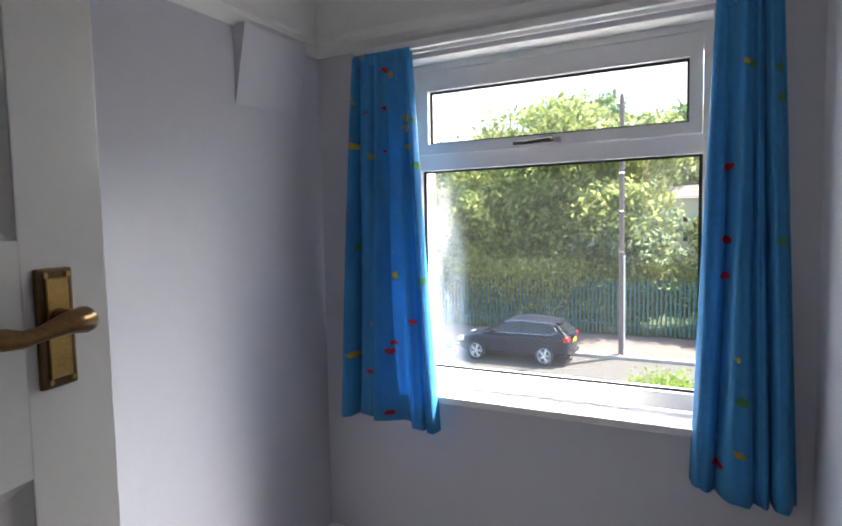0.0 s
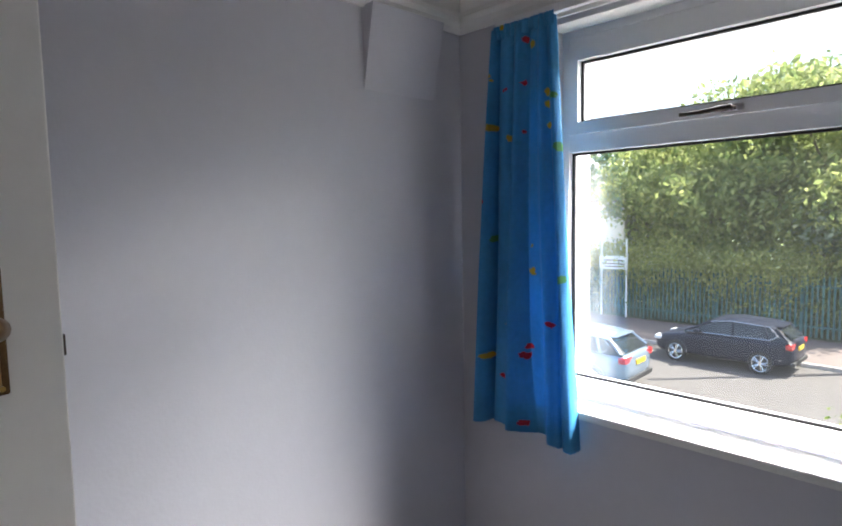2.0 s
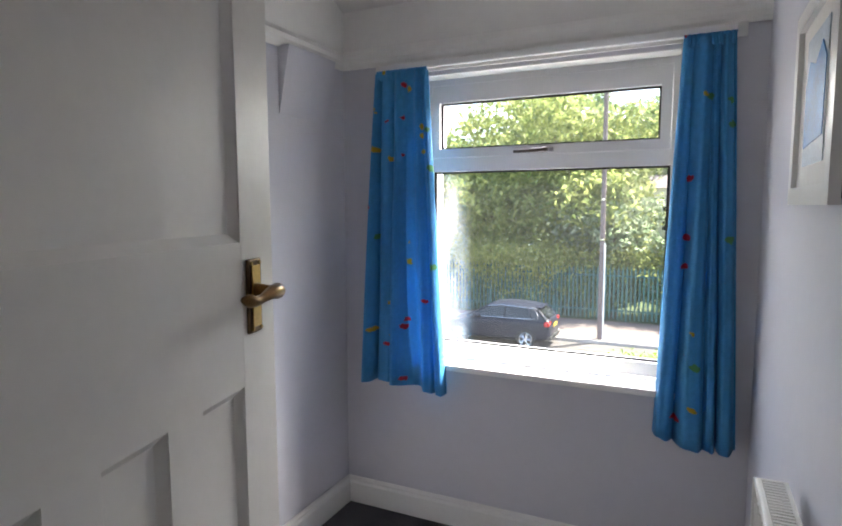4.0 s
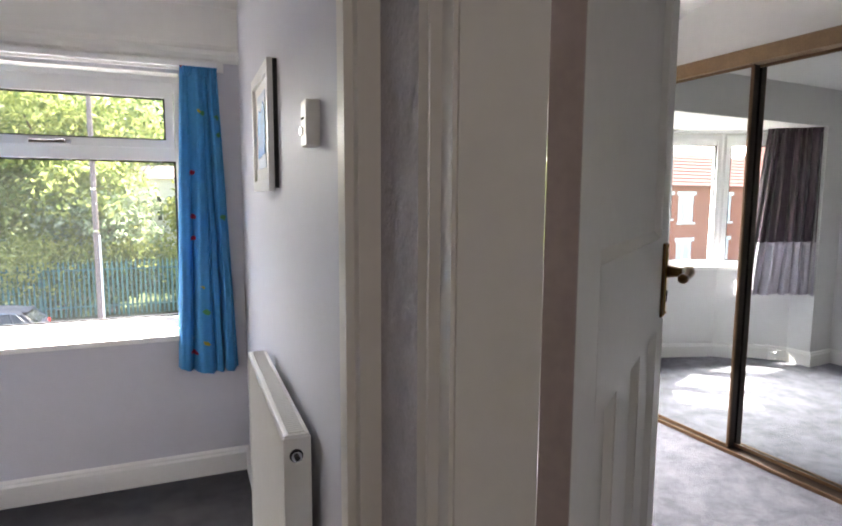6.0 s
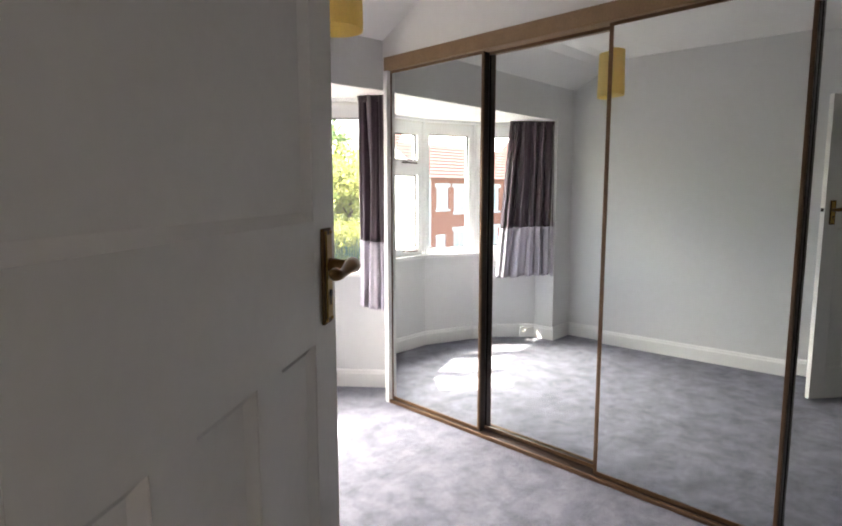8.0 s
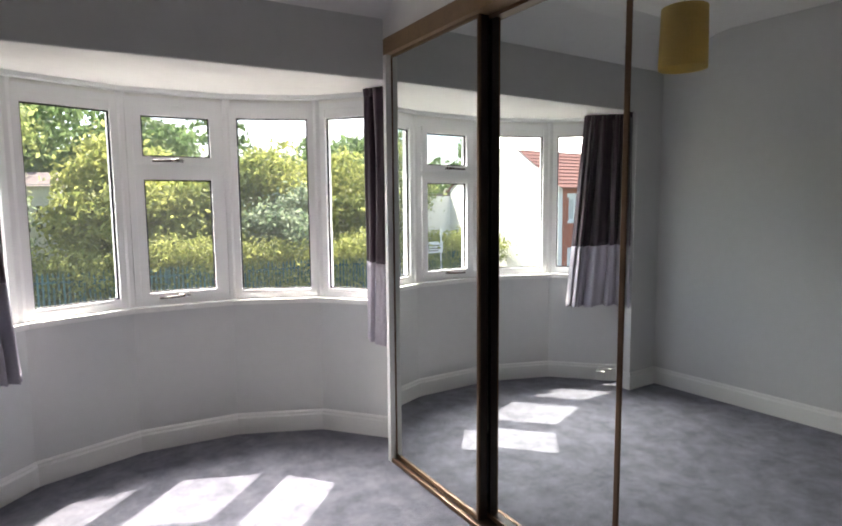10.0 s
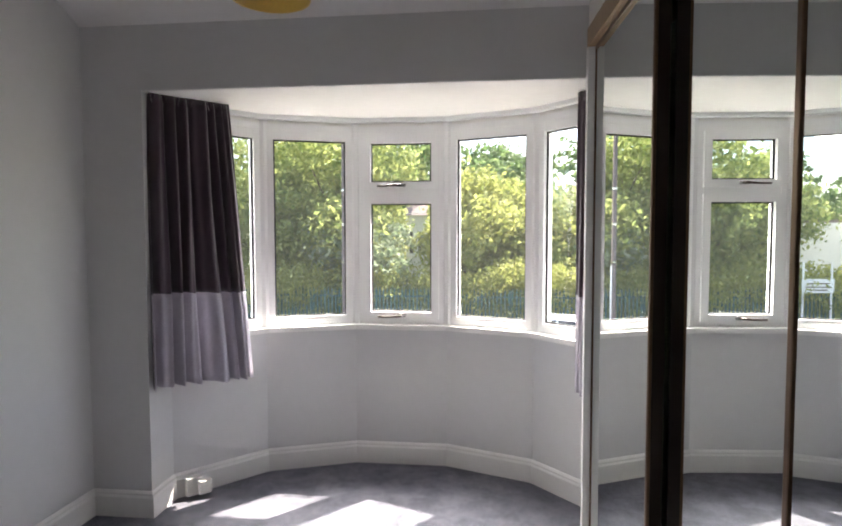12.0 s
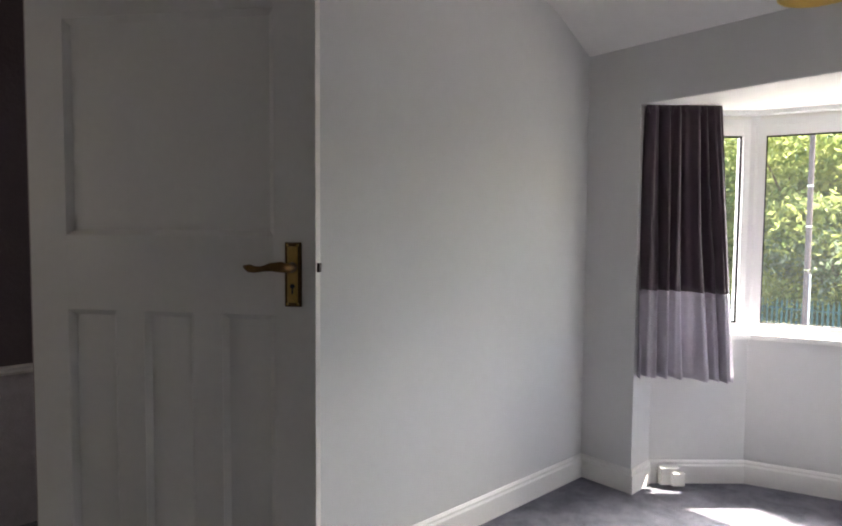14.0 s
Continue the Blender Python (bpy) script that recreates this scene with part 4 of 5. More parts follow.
tube(bm, [(0.14, RY0 + 0.01, RZ0 + 0.05), (0.14, RY0 - 0.05, RZ0 + 0.05), (0.14, RY0 - 0.05, 0.0)], 0.009, 10)
part("pipe", bm, RADIATOR, rad, smooth=True)

pic = thing("picture", "white-framed picture of a blue sea scene with a wide mount", "picture")
frame_y0, frame_y1, pz0, pz1 = 1.185, 1.60, 1.43, 1.815
bm = bmesh.new()
for b in ((frame_y0, frame_y0 + 0.035, pz0, pz1), (frame_y1 - 0.035, frame_y1, pz0, pz1), (frame_y0 + 0.035, frame_y1 - 0.035, pz0, pz0 + 0.035), (frame_y0 + 0.035, frame_y1 - 0.035, pz1 - 0.035, pz1)):
    box(bm, RIGHT - 0.030, RIGHT - 0.013, b[0], b[1], b[2], b[3])
part("frame", bm, TRIM, pic)
# black board stands in for the shadow between frame and wall
boxed("gap_shadow", GASKET, pic, (RIGHT - 0.013, RIGHT, frame_y0 + 0.001, frame_y1 - 0.002, pz0 + 0.01, pz1), 0, "black board standing in for the shadow behind the frame")
boxed("mount", PAPER, pic, (RIGHT - 0.020, RIGHT - 0.014, frame_y0 + 0.03, frame_y1 - 0.03, pz0 + 0.03, pz1 - 0.03))
boxed("print", PRINT_PALE, pic, (RIGHT - 0.022, RIGHT - 0.019, 1.30, 1.50, 1.505, 1.745))
bm = bmesh.new()
ring = [(1.31, 1.55), (1.49, 1.54), (1.495, 1.66), (1.46, 1.70), (1.40, 1.685), (1.345, 1.715), (1.305, 1.68)]
lo, hi = [bm.verts.new((RIGHT - 0.0218, y, z)) for y, z in ring], [bm.verts.new((RIGHT - 0.0235, y, z)) for y, z in ring]
bm.faces.new(lo), bm.faces.new(hi[::-1])
for i in range(len(ring)):
    j = (i + 1) % len(ring)
    bm.faces.new((lo[i], lo[j], hi[j], hi[i]))
part("blue_shape", bm, PRINT_BLUE, pic)

ctl = thing("wall_thermostat", "small white plastic wall control box with a round sensor", "thermostat")
bm = bmesh.new()
box(bm, 0.160, RIGHT, 0.608, 0.664, 1.517, 1.610)
rounded(bm, 0.003)
part("case", bm, PLASTIC, ctl)
bm = bmesh.new()
cylinder(bm, 0.009, 0, 0.006, Matrix.Translation((0.160, 0.640, 1.548)) @ Matrix.Rotation(-math.pi / 2, 4, "Y"), 14)
part("knob", bm, CHROME, ctl)
boxed("slot", GASKET, ctl, (0.158, 0.1605, 0.630, 0.650, 1.572, 1.576))

sw = thing("light_switch", "white plastic rocker light switch by the doorway", "switch")
bm = bmesh.new()
box(bm, RIGHT - 0.010, RIGHT, 0.235, 0.320, 1.225, 1.31)
rounded(bm, 0.003)
part("plate", bm, PLASTIC, sw)
bm = bmesh.new()
box(bm, RIGHT - 0.016, RIGHT - 0.009, 0.268, 0.288, 1.25, 1.285)
rounded(bm, 0.002)
part("rocker", bm, PLASTIC, sw)

# ---- large bedroom fittings ----
sock = thing("wall_socket", "white plastic socket box on the skirting of the bay", "socket", Matrix.Translation((0.722, 2.650, 0.0)) @ Matrix.Rotation(math.atan2(0.385, 0.345), 4, "Z"))
bm = bmesh.new()
box(bm, -0.03, 0.07, -0.042, -0.002, 0.012, 0.105)
rounded(bm, 0.004)
part("back_box", bm, PLASTIC, sock)
bm = bmesh.new()
box(bm, 0.02, 0.085, -0.078, -0.042, 0.02, 0.09)
rounded(bm, 0.006)
part("plug", bm, PLASTIC, sock)

lamp = thing("pendant_lamp", "mustard-yellow fabric drum pendant shade hanging from the ceiling", "ceiling lamp", Matrix.Translation((1.64, 1.45, 0)))
bm = bmesh.new()
n = 40
rings = []
for r, z in ((0.102, 2.265), (0.108, 1.99), (0.104, 1.99), (0.098, 2.265)):
    rings.append([bm.verts.new((r * math.cos(2 * math.pi * k / n), r * math.sin(2 * math.pi * k / n), z)) for k in range(n)])
for a in range(4):
    for k in range(n):
        bm.faces.new((rings[a][k], rings[a][(k + 1) % n], rings[(a + 1) % 4][(k + 1) % n], rings[(a + 1) % 4][k]))
part("shade", bm, SHADE, lamp, smooth=False)
bm = bmesh.new()
cylinder(bm, 0.003, 2.26, CEIL, n=8)
part("cord", bm, PLASTIC, lamp)
bm = bmesh.new()
cylinder(bm, 0.03, CEIL - 0.03, CEIL, n=20)
part("ceiling_rose", bm, PLASTIC, lamp)
bm = bmesh.new()
cylinder(bm, 0.016, 2.19, 2.275, n=14)
part("lamp_holder", bm, PLASTIC, lamp)
bm = bmesh.new()
for k in range(3):
    a = 2 * math.pi * k / 3
    tube(bm, [(0.014 * math.cos(a), 0.014 * math.sin(a), 2.23), (0.100 * math.cos(a), 0.100 * math.sin(a), 2.262)], 0.002, 6)
part("spider", bm, CHROME, lamp)
bm = bmesh.new()
bmesh.ops.create_icosphere(bm, subdivisions=3, radius=0.032, matrix=Matrix.Translation((0, 0, 2.15)))
part("bulb", bm, PLASTIC, lamp, smooth=True)

# ---- outside ----
GZ = -3.1
ROAD0, ROAD1, FENCEY = 12.0, 19.4, 23.2
bm = bmesh.new()
bmesh.ops.create_grid(bm, x_segments=8, y_segments=8, size=400, matrix=Matrix.Translation((0, 120, GZ - 0.12)))
structure("ground", bm, GRASS, "rough grassy ground reaching the horizon", "ground")
bm = bmesh.new()
box(bm, -90, 90, ROAD0, ROAD1, GZ - 0.3, GZ)
structure("road", bm, ASPHALT, "pale worn asphalt street", "road")
bm = bmesh.new()
box(bm, -90, 90, ROAD1 + 0.14, FENCEY - 0.25, GZ - 0.3, GZ + 0.10)
structure("pavement_far", bm, PAVING, "pinkish far pavement beside the fence", "pavement")
bm = bmesh.new()
box(bm, -90, 90, 9.6, ROAD0 - 0.14, GZ - 0.3, GZ + 0.10)
structure("pavement_near", bm, PAVING, "pinkish near pavement", "pavement")
bm = bmesh.new()
box(bm, -9, 12, 3.4, 9.6, GZ - 0.3, GZ + 0.05)
structure("ground_front_garden", bm, PAVING, "paved front garden", "ground")
kerb = structure("kerb", bmesh.new(), KERB, "concrete kerb stones along the far pavement", "kerb")
bm = bmesh.new()
box(bm, 0, 0.9, 0, 0.13, -0.3, 0.11)
rounded(bm, 0.015, 1)
kme = finish("kerb_stone", bm, KERB)
for row, yk in ((0, ROAD1 + 0.005), (1, ROAD0 - 0.135)):
    for i in range(34):
        k = new("kerb_stone", kme)
        k.parent, k.location = kerb, (-18 + i * 0.915, yk, GZ)

pst = thing("utility_pole", "weathered brown wooden utility pole beside the kerb", "utility pole", Matrix.Translation((-2.68, 19.75, GZ + 0.1)))
bm = bmesh.new()
cylinder(bm, 0.095, 0, 8.2, n=16, r2=0.07)
part("shaft", bm, POLE, pst)
bm = bmesh.new()
cylinder(bm, 0.028, 0, 3.2, Matrix.Translation((0.09, -0.04, 0)), n=10)
part("cable_cover", bm, SIGNWHITE, pst, "white cable cover")
for z in (3.3, 4.6, 5.8):
    bm = bmesh.new()
    cylinder(bm, 0.094, z, z + 0.05, n=16)
    part("band", bm, CHROME, pst)
bm = bmesh.new()
cylinder(bm, 0.075, 8.2, 8.3, n=16, r2=0.03)
part("cap", bm, POLE, pst)

fence = thing("palisade_fence", "green painted steel palisade fence overgrown by a hedge", "fence")
bm = bmesh.new()
prism(bm, [(-0.035, 0), (0.035, 0), (0.02, 0.02), (-0.02, 0.02)], 0.03, 1.95)
top = bm.verts.new((0, 0.01, 2.12))
for f in [f for f in bm.faces if all(abs(v.co.z - 1.95) < 1e-4 for v in f.verts)]:
    vs = list(f.verts)
    bm.faces.remove(f)
    for a, b in zip(vs, vs[1:] + vs[:1]):
        bm.faces.new((a, b, top))
pale = finish("pale", bm, FENCE)
for i in range(230):
    p = new("pale", pale)
    p.parent, p.location = fence, (-16 + i * 0.155, FENCEY, GZ + 0.1)
for z in (0.35, 1.7):
    boxed("rail", FENCE, fence, (-16, 20, FENCEY + 0.022, FENCEY + 0.06, GZ + 0.1 + z, GZ + 0.16 + z))
for i in range(14):
    boxed("post", FENCE, fence, (-16 + 2.75 * i, -15.92 + 2.75 * i, FENCEY + 0.06, FENCEY + 0.14, GZ, GZ + 2.1))


def leaves(name, mat, parent, blobs, count, size, rng, label="", fill=0.35, spread=1.0):
    """Crown of many small leaf blades: clumps inside the given ellipsoids (x, y, z, rx, ry, rz), uneven and with gaps."""
    blobs = np.array(blobs, float)
    share = blobs[:, 3] * blobs[:, 5]
    k, per = count // 9, 9
    own = blobs[rng.choice(len(blobs), size=k, p=share / share.sum())]
    unit = lambda v: v / (np.linalg.norm(v, axis=-1, keepdims=True) + 1e-9)
    d = unit(rng.normal(size=(k, 3)))
    rad = (fill + (1 - fill) * rng.random((k, 1))) ** 0.5 * (0.9 + 0.25 * rng.random((k, 1)))
    c = own[:, :3] + d * own[:, 3:] * rad
    wide = (0.14 + 0.18 * rng.random((k, 1, 1))) * spread
    p = c[:, None] + rng.normal(size=(k, per, 3)) * wide * np.array((1.2, 1.2, 0.7))
    n = unit(0.5 * rng.normal(size=(k, 1, 3)) + d[:, None] + 0.6 * rng.normal(size=(k, per, 3)))
    t = unit(np.cross(n, rng.normal(size=(k, per, 3))))
    w = np.cross(n, t)
    s = size * (0.6 + 0.8 * rng.random((k, per, 1)))
    quad = np.stack([p - t * s, p + w * s * 0.5 + n * s * 0.12, p + t * s, p - w * s * 0.5 + n * s * 0.12], 2).reshape(-1, 3)
    me = bpy.data.meshes.new(name)
    me.from_pydata(quad.tolist(), [], np.arange(len(quad)).reshape(-1, 4).tolist())
    me.materials.append(mat)
    ob = new(name, me)
    ob.parent = parent
    return tagged(ob, label)


def tree(label, x, y, height, spread, mat, seed, count=2600, size=0.15):
    rng = np.random.default_rng(seed)
    t = thing("tree", label, "tree", Matrix.Translation((x, y, GZ - 0.1)), group="trees behind the fence")
    bm = bmesh.new()
    lean = rng.normal(size=2) * 0.3
    trunk = [(lean[0] * k * k, lean[1] * k * k, height * 0.72 * k) for k in (0, 0.25, 0.5, 0.75, 1.0)]
    tube(bm, trunk, [0.2, 0.17, 0.13, 0.09, 0.03], 9)
    ends = []
    for k in range(9):
        a, f = k * 2.4 + rng.random(), 0.3 + 0.6 * rng.random()
        base = Vector((lean[0] * f * f, lean[1] * f * f, height * 0.72 * f))
        out = Vector((math.cos(a), math.sin(a), 0.7 + 0.5 * rng.random())) * spread * (0.45 + 0.35 * rng.random())
        tube(bm, [base, base + out * 0.5 + Vector((0, 0, 0.1)), base + out], [0.06, 0.04, 0.012], 6)
        ends.append(base + out)
    part("trunk", bm, BARK, t)
    blobs = [(e.x, e.y, e.z, spread * (0.36 + 0.2 * rng.random()), spread * (0.36 + 0.2 * rng.random()), spread * (0.3 + 0.18 * rng.random())) for e in ends]
    blobs += [(0, 0, height * 0.82, spread * 0.45, spread * 0.45, height * 0.17), (0, 0, height * 0.45, spread * 0.7, spread * 0.7, height * 0.25)]
    leaves("crown", mat, t, blobs, int(count * 1.8), size * 0.95, rng)
    return t


tree("large broadleaf tree in full mid-green leaf", -8.9, 27.0, 9.8, 3.4, LEAF_MID, 1, 8500)
tree("large broadleaf tree in full mid-green leaf", -5.0, 26.3, 9.6, 3.4, LEAF_MID, 2, 9000)
tree("broadleaf tree with yellowing leaves", 1.6, 27.0, 7.8, 2.5, LEAF_YELLOW, 3, 6500)
tree("broadleaf tree with yellowing leaves", -4.3, 28.5, 8.0, 2.3, LEAF_YELLOW, 23, 5000)
tree("silvery-leaved shrub rising over the fence", -2.9, 25.0, 4.9, 1.9, LEAF_SILVER, 4, 3500, 0.12)
tree("broadleaf tree with yellowing leaves", 3.4, 28.0, 7.2, 2.8, LEAF_YELLOW, 5, 6500)
tree("dark leafy tree farther back", -12.5, 33.0, 9.0, 3.6, LEAF_DARK, 6, 5000, 0.2)
tree("dark leafy tree farther back", 4.5, 36.0, 9.5, 4.0, LEAF_DARK, 7, 5000, 0.22)
tree("large broadleaf tree in full mid-green leaf", 6.4, 28.0, 6.8, 2.9, LEAF_MID, 8, 6500)
tree("silvery-leaved shrub rising over the fence", 8.6, 25.2, 5.2, 1.7, LEAF_SILVER, 9, 3500, 0.12)
tree("broadleaf tree with yellowing leaves", 10.8, 28.5, 7.0, 2.9, LEAF_YELLOW, 10, 6500)
tree("dark leafy tree farther back", 14.5, 33.0, 8.5, 3.8, LEAF_DARK, 11, 5000, 0.2)
tree("large broadleaf tree in full mid-green leaf", 16.0, 27.5, 6.6, 3.0, LEAF_MID, 12, 5000)
tree("broadleaf tree with yellowing leaves", 21.0, 29.0, 7.5, 3.2, LEAF_YELLOW, 13, 5000)
tree("large broadleaf tree in full mid-green leaf", -12.6, 29.5, 8.6, 2.9, LEAF_MID, 14, 6000)
tree("dark leafy tree farther back", -3.0, 38.0, 11.0, 4.4, LEAF_DARK, 15, 5000, 0.24)
tree("dark leafy tree farther back", 22.0, 37.0, 10.0, 4.4, LEAF_DARK, 16, 5000, 0.24)

rng = np.random.default_rng(77)
hedge = thing("hedge", "tall overgrown mixed hedge growing through the fence", "hedge", kind="stuff")
# leaf colour runs from dark low down to yellow-green on top
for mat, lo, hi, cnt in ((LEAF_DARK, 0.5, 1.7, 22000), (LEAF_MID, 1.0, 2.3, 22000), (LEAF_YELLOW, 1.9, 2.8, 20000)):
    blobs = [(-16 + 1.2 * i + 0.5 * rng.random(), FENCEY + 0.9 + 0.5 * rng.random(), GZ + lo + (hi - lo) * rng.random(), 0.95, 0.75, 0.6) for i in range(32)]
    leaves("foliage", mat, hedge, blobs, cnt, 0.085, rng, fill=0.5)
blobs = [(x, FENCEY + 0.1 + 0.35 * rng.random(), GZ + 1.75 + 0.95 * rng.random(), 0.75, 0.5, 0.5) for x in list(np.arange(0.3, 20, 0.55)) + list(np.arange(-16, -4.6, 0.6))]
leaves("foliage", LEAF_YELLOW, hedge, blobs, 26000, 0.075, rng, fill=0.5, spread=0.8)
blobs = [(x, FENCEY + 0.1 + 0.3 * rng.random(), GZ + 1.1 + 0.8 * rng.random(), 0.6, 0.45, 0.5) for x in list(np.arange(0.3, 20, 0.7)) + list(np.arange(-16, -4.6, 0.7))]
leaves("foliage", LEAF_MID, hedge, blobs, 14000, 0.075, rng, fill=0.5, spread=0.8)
bush = thing("garden_bush", "rounded light-green garden bush in the front garden", "bush", Matrix.Translation((-0.55, 8.6, GZ)))
leaves("foliage", LEAF_BUSH, bush, [(0, 0, 1.15, 0.85, 0.8, 1.2)], 30000, 0.03, np.random.default_rng(3), fill=0.5, spread=0.35)
bm = bmesh.new()
tube(bm, [(0, 0, 0), (0.03, 0, 0.6), (0, 0.02, 1.3)], [0.05, 0.04, 0.02], 8)
part("stem", bm, BARK, bush)

sign = thing("sign_board", "white sign board on two thin posts in the hedge", "sign", Matrix.Translation((-11.6, 22.9, GZ + 0.1)))
boxed("board", SIGNWHITE, sign, (-0.62, 0.62, -0.02, 0.02, 1.95, 2.5), 0.005)
for x in (-0.55, 0.55):
    boxed("post", SIGNWHITE, sign, (x - 0.03, x + 0.03, 0.02, 0.07, 0, 3.2))
for z, l2 in ((2.32, 0.42), (2.18, 0.5), (2.06, 0.36)):
    boxed("text_bar", POLE, sign, (-l2, l2, -0.024, -0.019, z - 0.025, z + 0.025))

# ---- houses ----
house = thing("house", "two-storey house with a white rendered gable end and red brick front", "house", Matrix.Translation((-17.3, 20.2, GZ)))
HE, HR, HD = 5.3, 8.3, 9.0     # eaves, ridge, depth
bm = bmesh.new()
v = [bm.verts.new(c) for c in ((0, 0, 0), (0, HD, 0), (0, HD, HE), (0, HD / 2, HR), (0, 0, HE))]
u = [bm.verts.new((c.co.x - 0.3, c.co.y, c.co.z)) for c in v]
bm.faces.new(v), bm.faces.new(u[::-1])
for i in range(5):
    j = (i + 1) % 5
    bm.faces.new((v[i], u[i], u[j], v[j]))
part("gable_wall", bm, RENDERED, house, "white rendered gable wall")
HW = 16.0
bm = bmesh.new()
holes = [(-3.4, -2.2, 0.9, 2.3), (-3.4, -2.2, 3.3, 4.7), (-1.6, -0.7, 0.05, 2.15), (-1.75, -0.75, 3.5, 4.7), (-6.4, -5.0, 0.9, 2.3), (-6.4, -5.0, 3.3, 4.7), (-9.8, -8.4, 0.9, 2.3), (-9.8, -8.4, 3.3, 4.7)]
xs = sorted({-HW, -0.3} | {q for h in holes for q in h[:2]})
zs = sorted({0.0, HE} | {q for h in holes for q in h[2:]})
for xa, xb in zip(xs, xs[1:]):
    for za, zb in zip(zs, zs[1:]):
        if not any(h[0] <= xa and xb <= h[1] and h[2] <= za and zb <= h[3] for h in holes):
            box(bm, xa, xb, 0, 0.25, za, zb)
bmesh.ops.remove_doubles(bm, verts=bm.verts, dist=0.001)
front = part("front_wall", bm, REDBRICK, house, "red brick front wall")
for x0, x1, z0, z1 in holes:
    if z0 < 0.2:
        boxed("front_door", SIGNWHITE, house, (x0, x1, 0.1, 0.16, z0, z1), 0.01, "white front door")
        continue
    wdw = frame_ring("window", UPVC, house, x0, x1, z0, z1, 0.09, 0.06, 0.14)
    boxed("mullion", UPVC, wdw, ((x0 + x1) / 2 - 0.04, (x0 + x1) / 2 + 0.04, 0.06, 0.14, z0 + 0.09, z1 - 0.09))
    boxed("pane", NETTED, wdw, (x0 + 0.08, x1 - 0.08, 0.11, 0.12, z0 + 0.08, z1 - 0.08))
    boxed("sill", RENDERED, wdw, (x0 - 0.08, x1 + 0.08, -0.06, 0.06, z0 - 0.1, z0))
    boxed("lintel", RENDERED, wdw, (x0 - 0.12, x1 + 0.12, -0.012, 0.02, z1 + 0.002, z1 + 0.2))
bm = bmesh.new()
box(bm, -HW, -0.3, HD - 0.25, HD, 0, HE)
box(bm, -HW, -HW + 0.25, 0.25, HD - 0.25, 0, HE)
part("rear_wall", bm, RENDERED, house)
bm = bmesh.new()
rise = HR - HE
for s in (0, 1):
    nrow = 16
    for r in range(nrow):
        f0, f1 = -0.06 + 1.06 * r / nrow, -0.06 + 1.06 * (r + 1) / nrow
        y0, y1 = (HD / 2 * f0, HD / 2 * f1) if s == 0 else (HD - HD / 2 * f0, HD - HD / 2 * f1)
        z0, z1 = HE + rise * f0, HE + rise * f1
        q = [bm.verts.new(c) for c in ((-HW - 0.2, y0, z0 + 0.09), (0.12, y0, z0 + 0.09), (0.12, y1, z1 + 0.05), (-HW - 0.2, y1, z1 + 0.05), (-HW - 0.2, y0, z0 + 0.03), (0.12, y0, z0 + 0.03))]
        bm.faces.new(q[:4]), bm.faces.new((q[4], q[5], q[1], q[0]))
roof = part("roof", bm, ROOFTILE, house, "red clay tile roof")
boxed("chimney", REDBRICK, roof, (-7.4, -6.5, HD / 2 - 0.4, HD / 2 + 0.4, HR - 0.5, HR + 1.2), 0.01)
bm = bmesh.new()
box(bm, -4.0, 3.0, HD, HD + 3.6, 0, 4.9)
part("rear_annexe", bm, RENDERED, house, "white flat-roofed rear annexe")
boxed("annexe_roof", POLE, house, (-4.1, 3.1, HD - 0.0, HD + 3.7, 4.9, 5.05))
for y0, z0, z1 in ((HD + 1.3, 3.3, 4.4), (HD + 2.2, 3.3, 4.4)):
    wdw = boxed("window", UPVC, house, (2.95, 3.03, y0, y0 + 0.7, z0, z1), 0.01)
    boxed("pane", CARGLASS, wdw, (3.028, 3.036, y0 + 0.08, y0 + 0.62, z0 + 0.08, z1 - 0.08))
far = thing("far_house", "pale house half hidden behind the trees", "house", Matrix.Translation((-1.3, 31.5, GZ)) @ Matrix.Diagonal((0.17, 0.4, 1, 1)))
boxed("wall", RENDERED, far, (-5, 5, 0, 7, 0, 5.5))
bm = bmesh.new()
v = [bm.verts.new(c) for c in ((-5.4, -0.4, 5.4), (5.4, -0.4, 5.4), (5.4, 3.5, 6.1), (-5.4, 3.5, 6.1), (5.4, 7.4, 5.4), (-5.4, 7.4, 5.4))]
for f in ((0, 1, 2, 3), (3, 2, 4, 5), (1, 4, 2), (5, 0, 3), (0, 5, 4, 1)):
    bm.faces.new([v[i] for i in f])
part("roof", bm, POLE, far)
for x in (-3.5, -0.7, 2.1):
    wdw = boxed("window", UPVC, far, (x, x + 1.4, -0.04, 0.02, 3.2, 4.6))
    boxed("pane", CARGLASS, wdw, (x + 0.1, x + 1.3, -0.06, -0.03, 3.3, 4.5))

# far woods on the rise behind
rng = np.random.default_rng(9)
woods = thing("far_woods", "distant wooded rise beyond the trees", "woods", kind="stuff")
blobs = [(-60 + 5 * i + 2 * rng.random(), 62 + 14 * rng.random(), GZ + 4.5 + 5.0 * rng.random() + 0.03 * abs(i - 13) ** 2 * 0.2, 4.2, 3.0, 5.0) for i in range(28)]
leaves("foliage", LEAF_DARK, woods, blobs, 40000, 0.36, rng, fill=0.5)


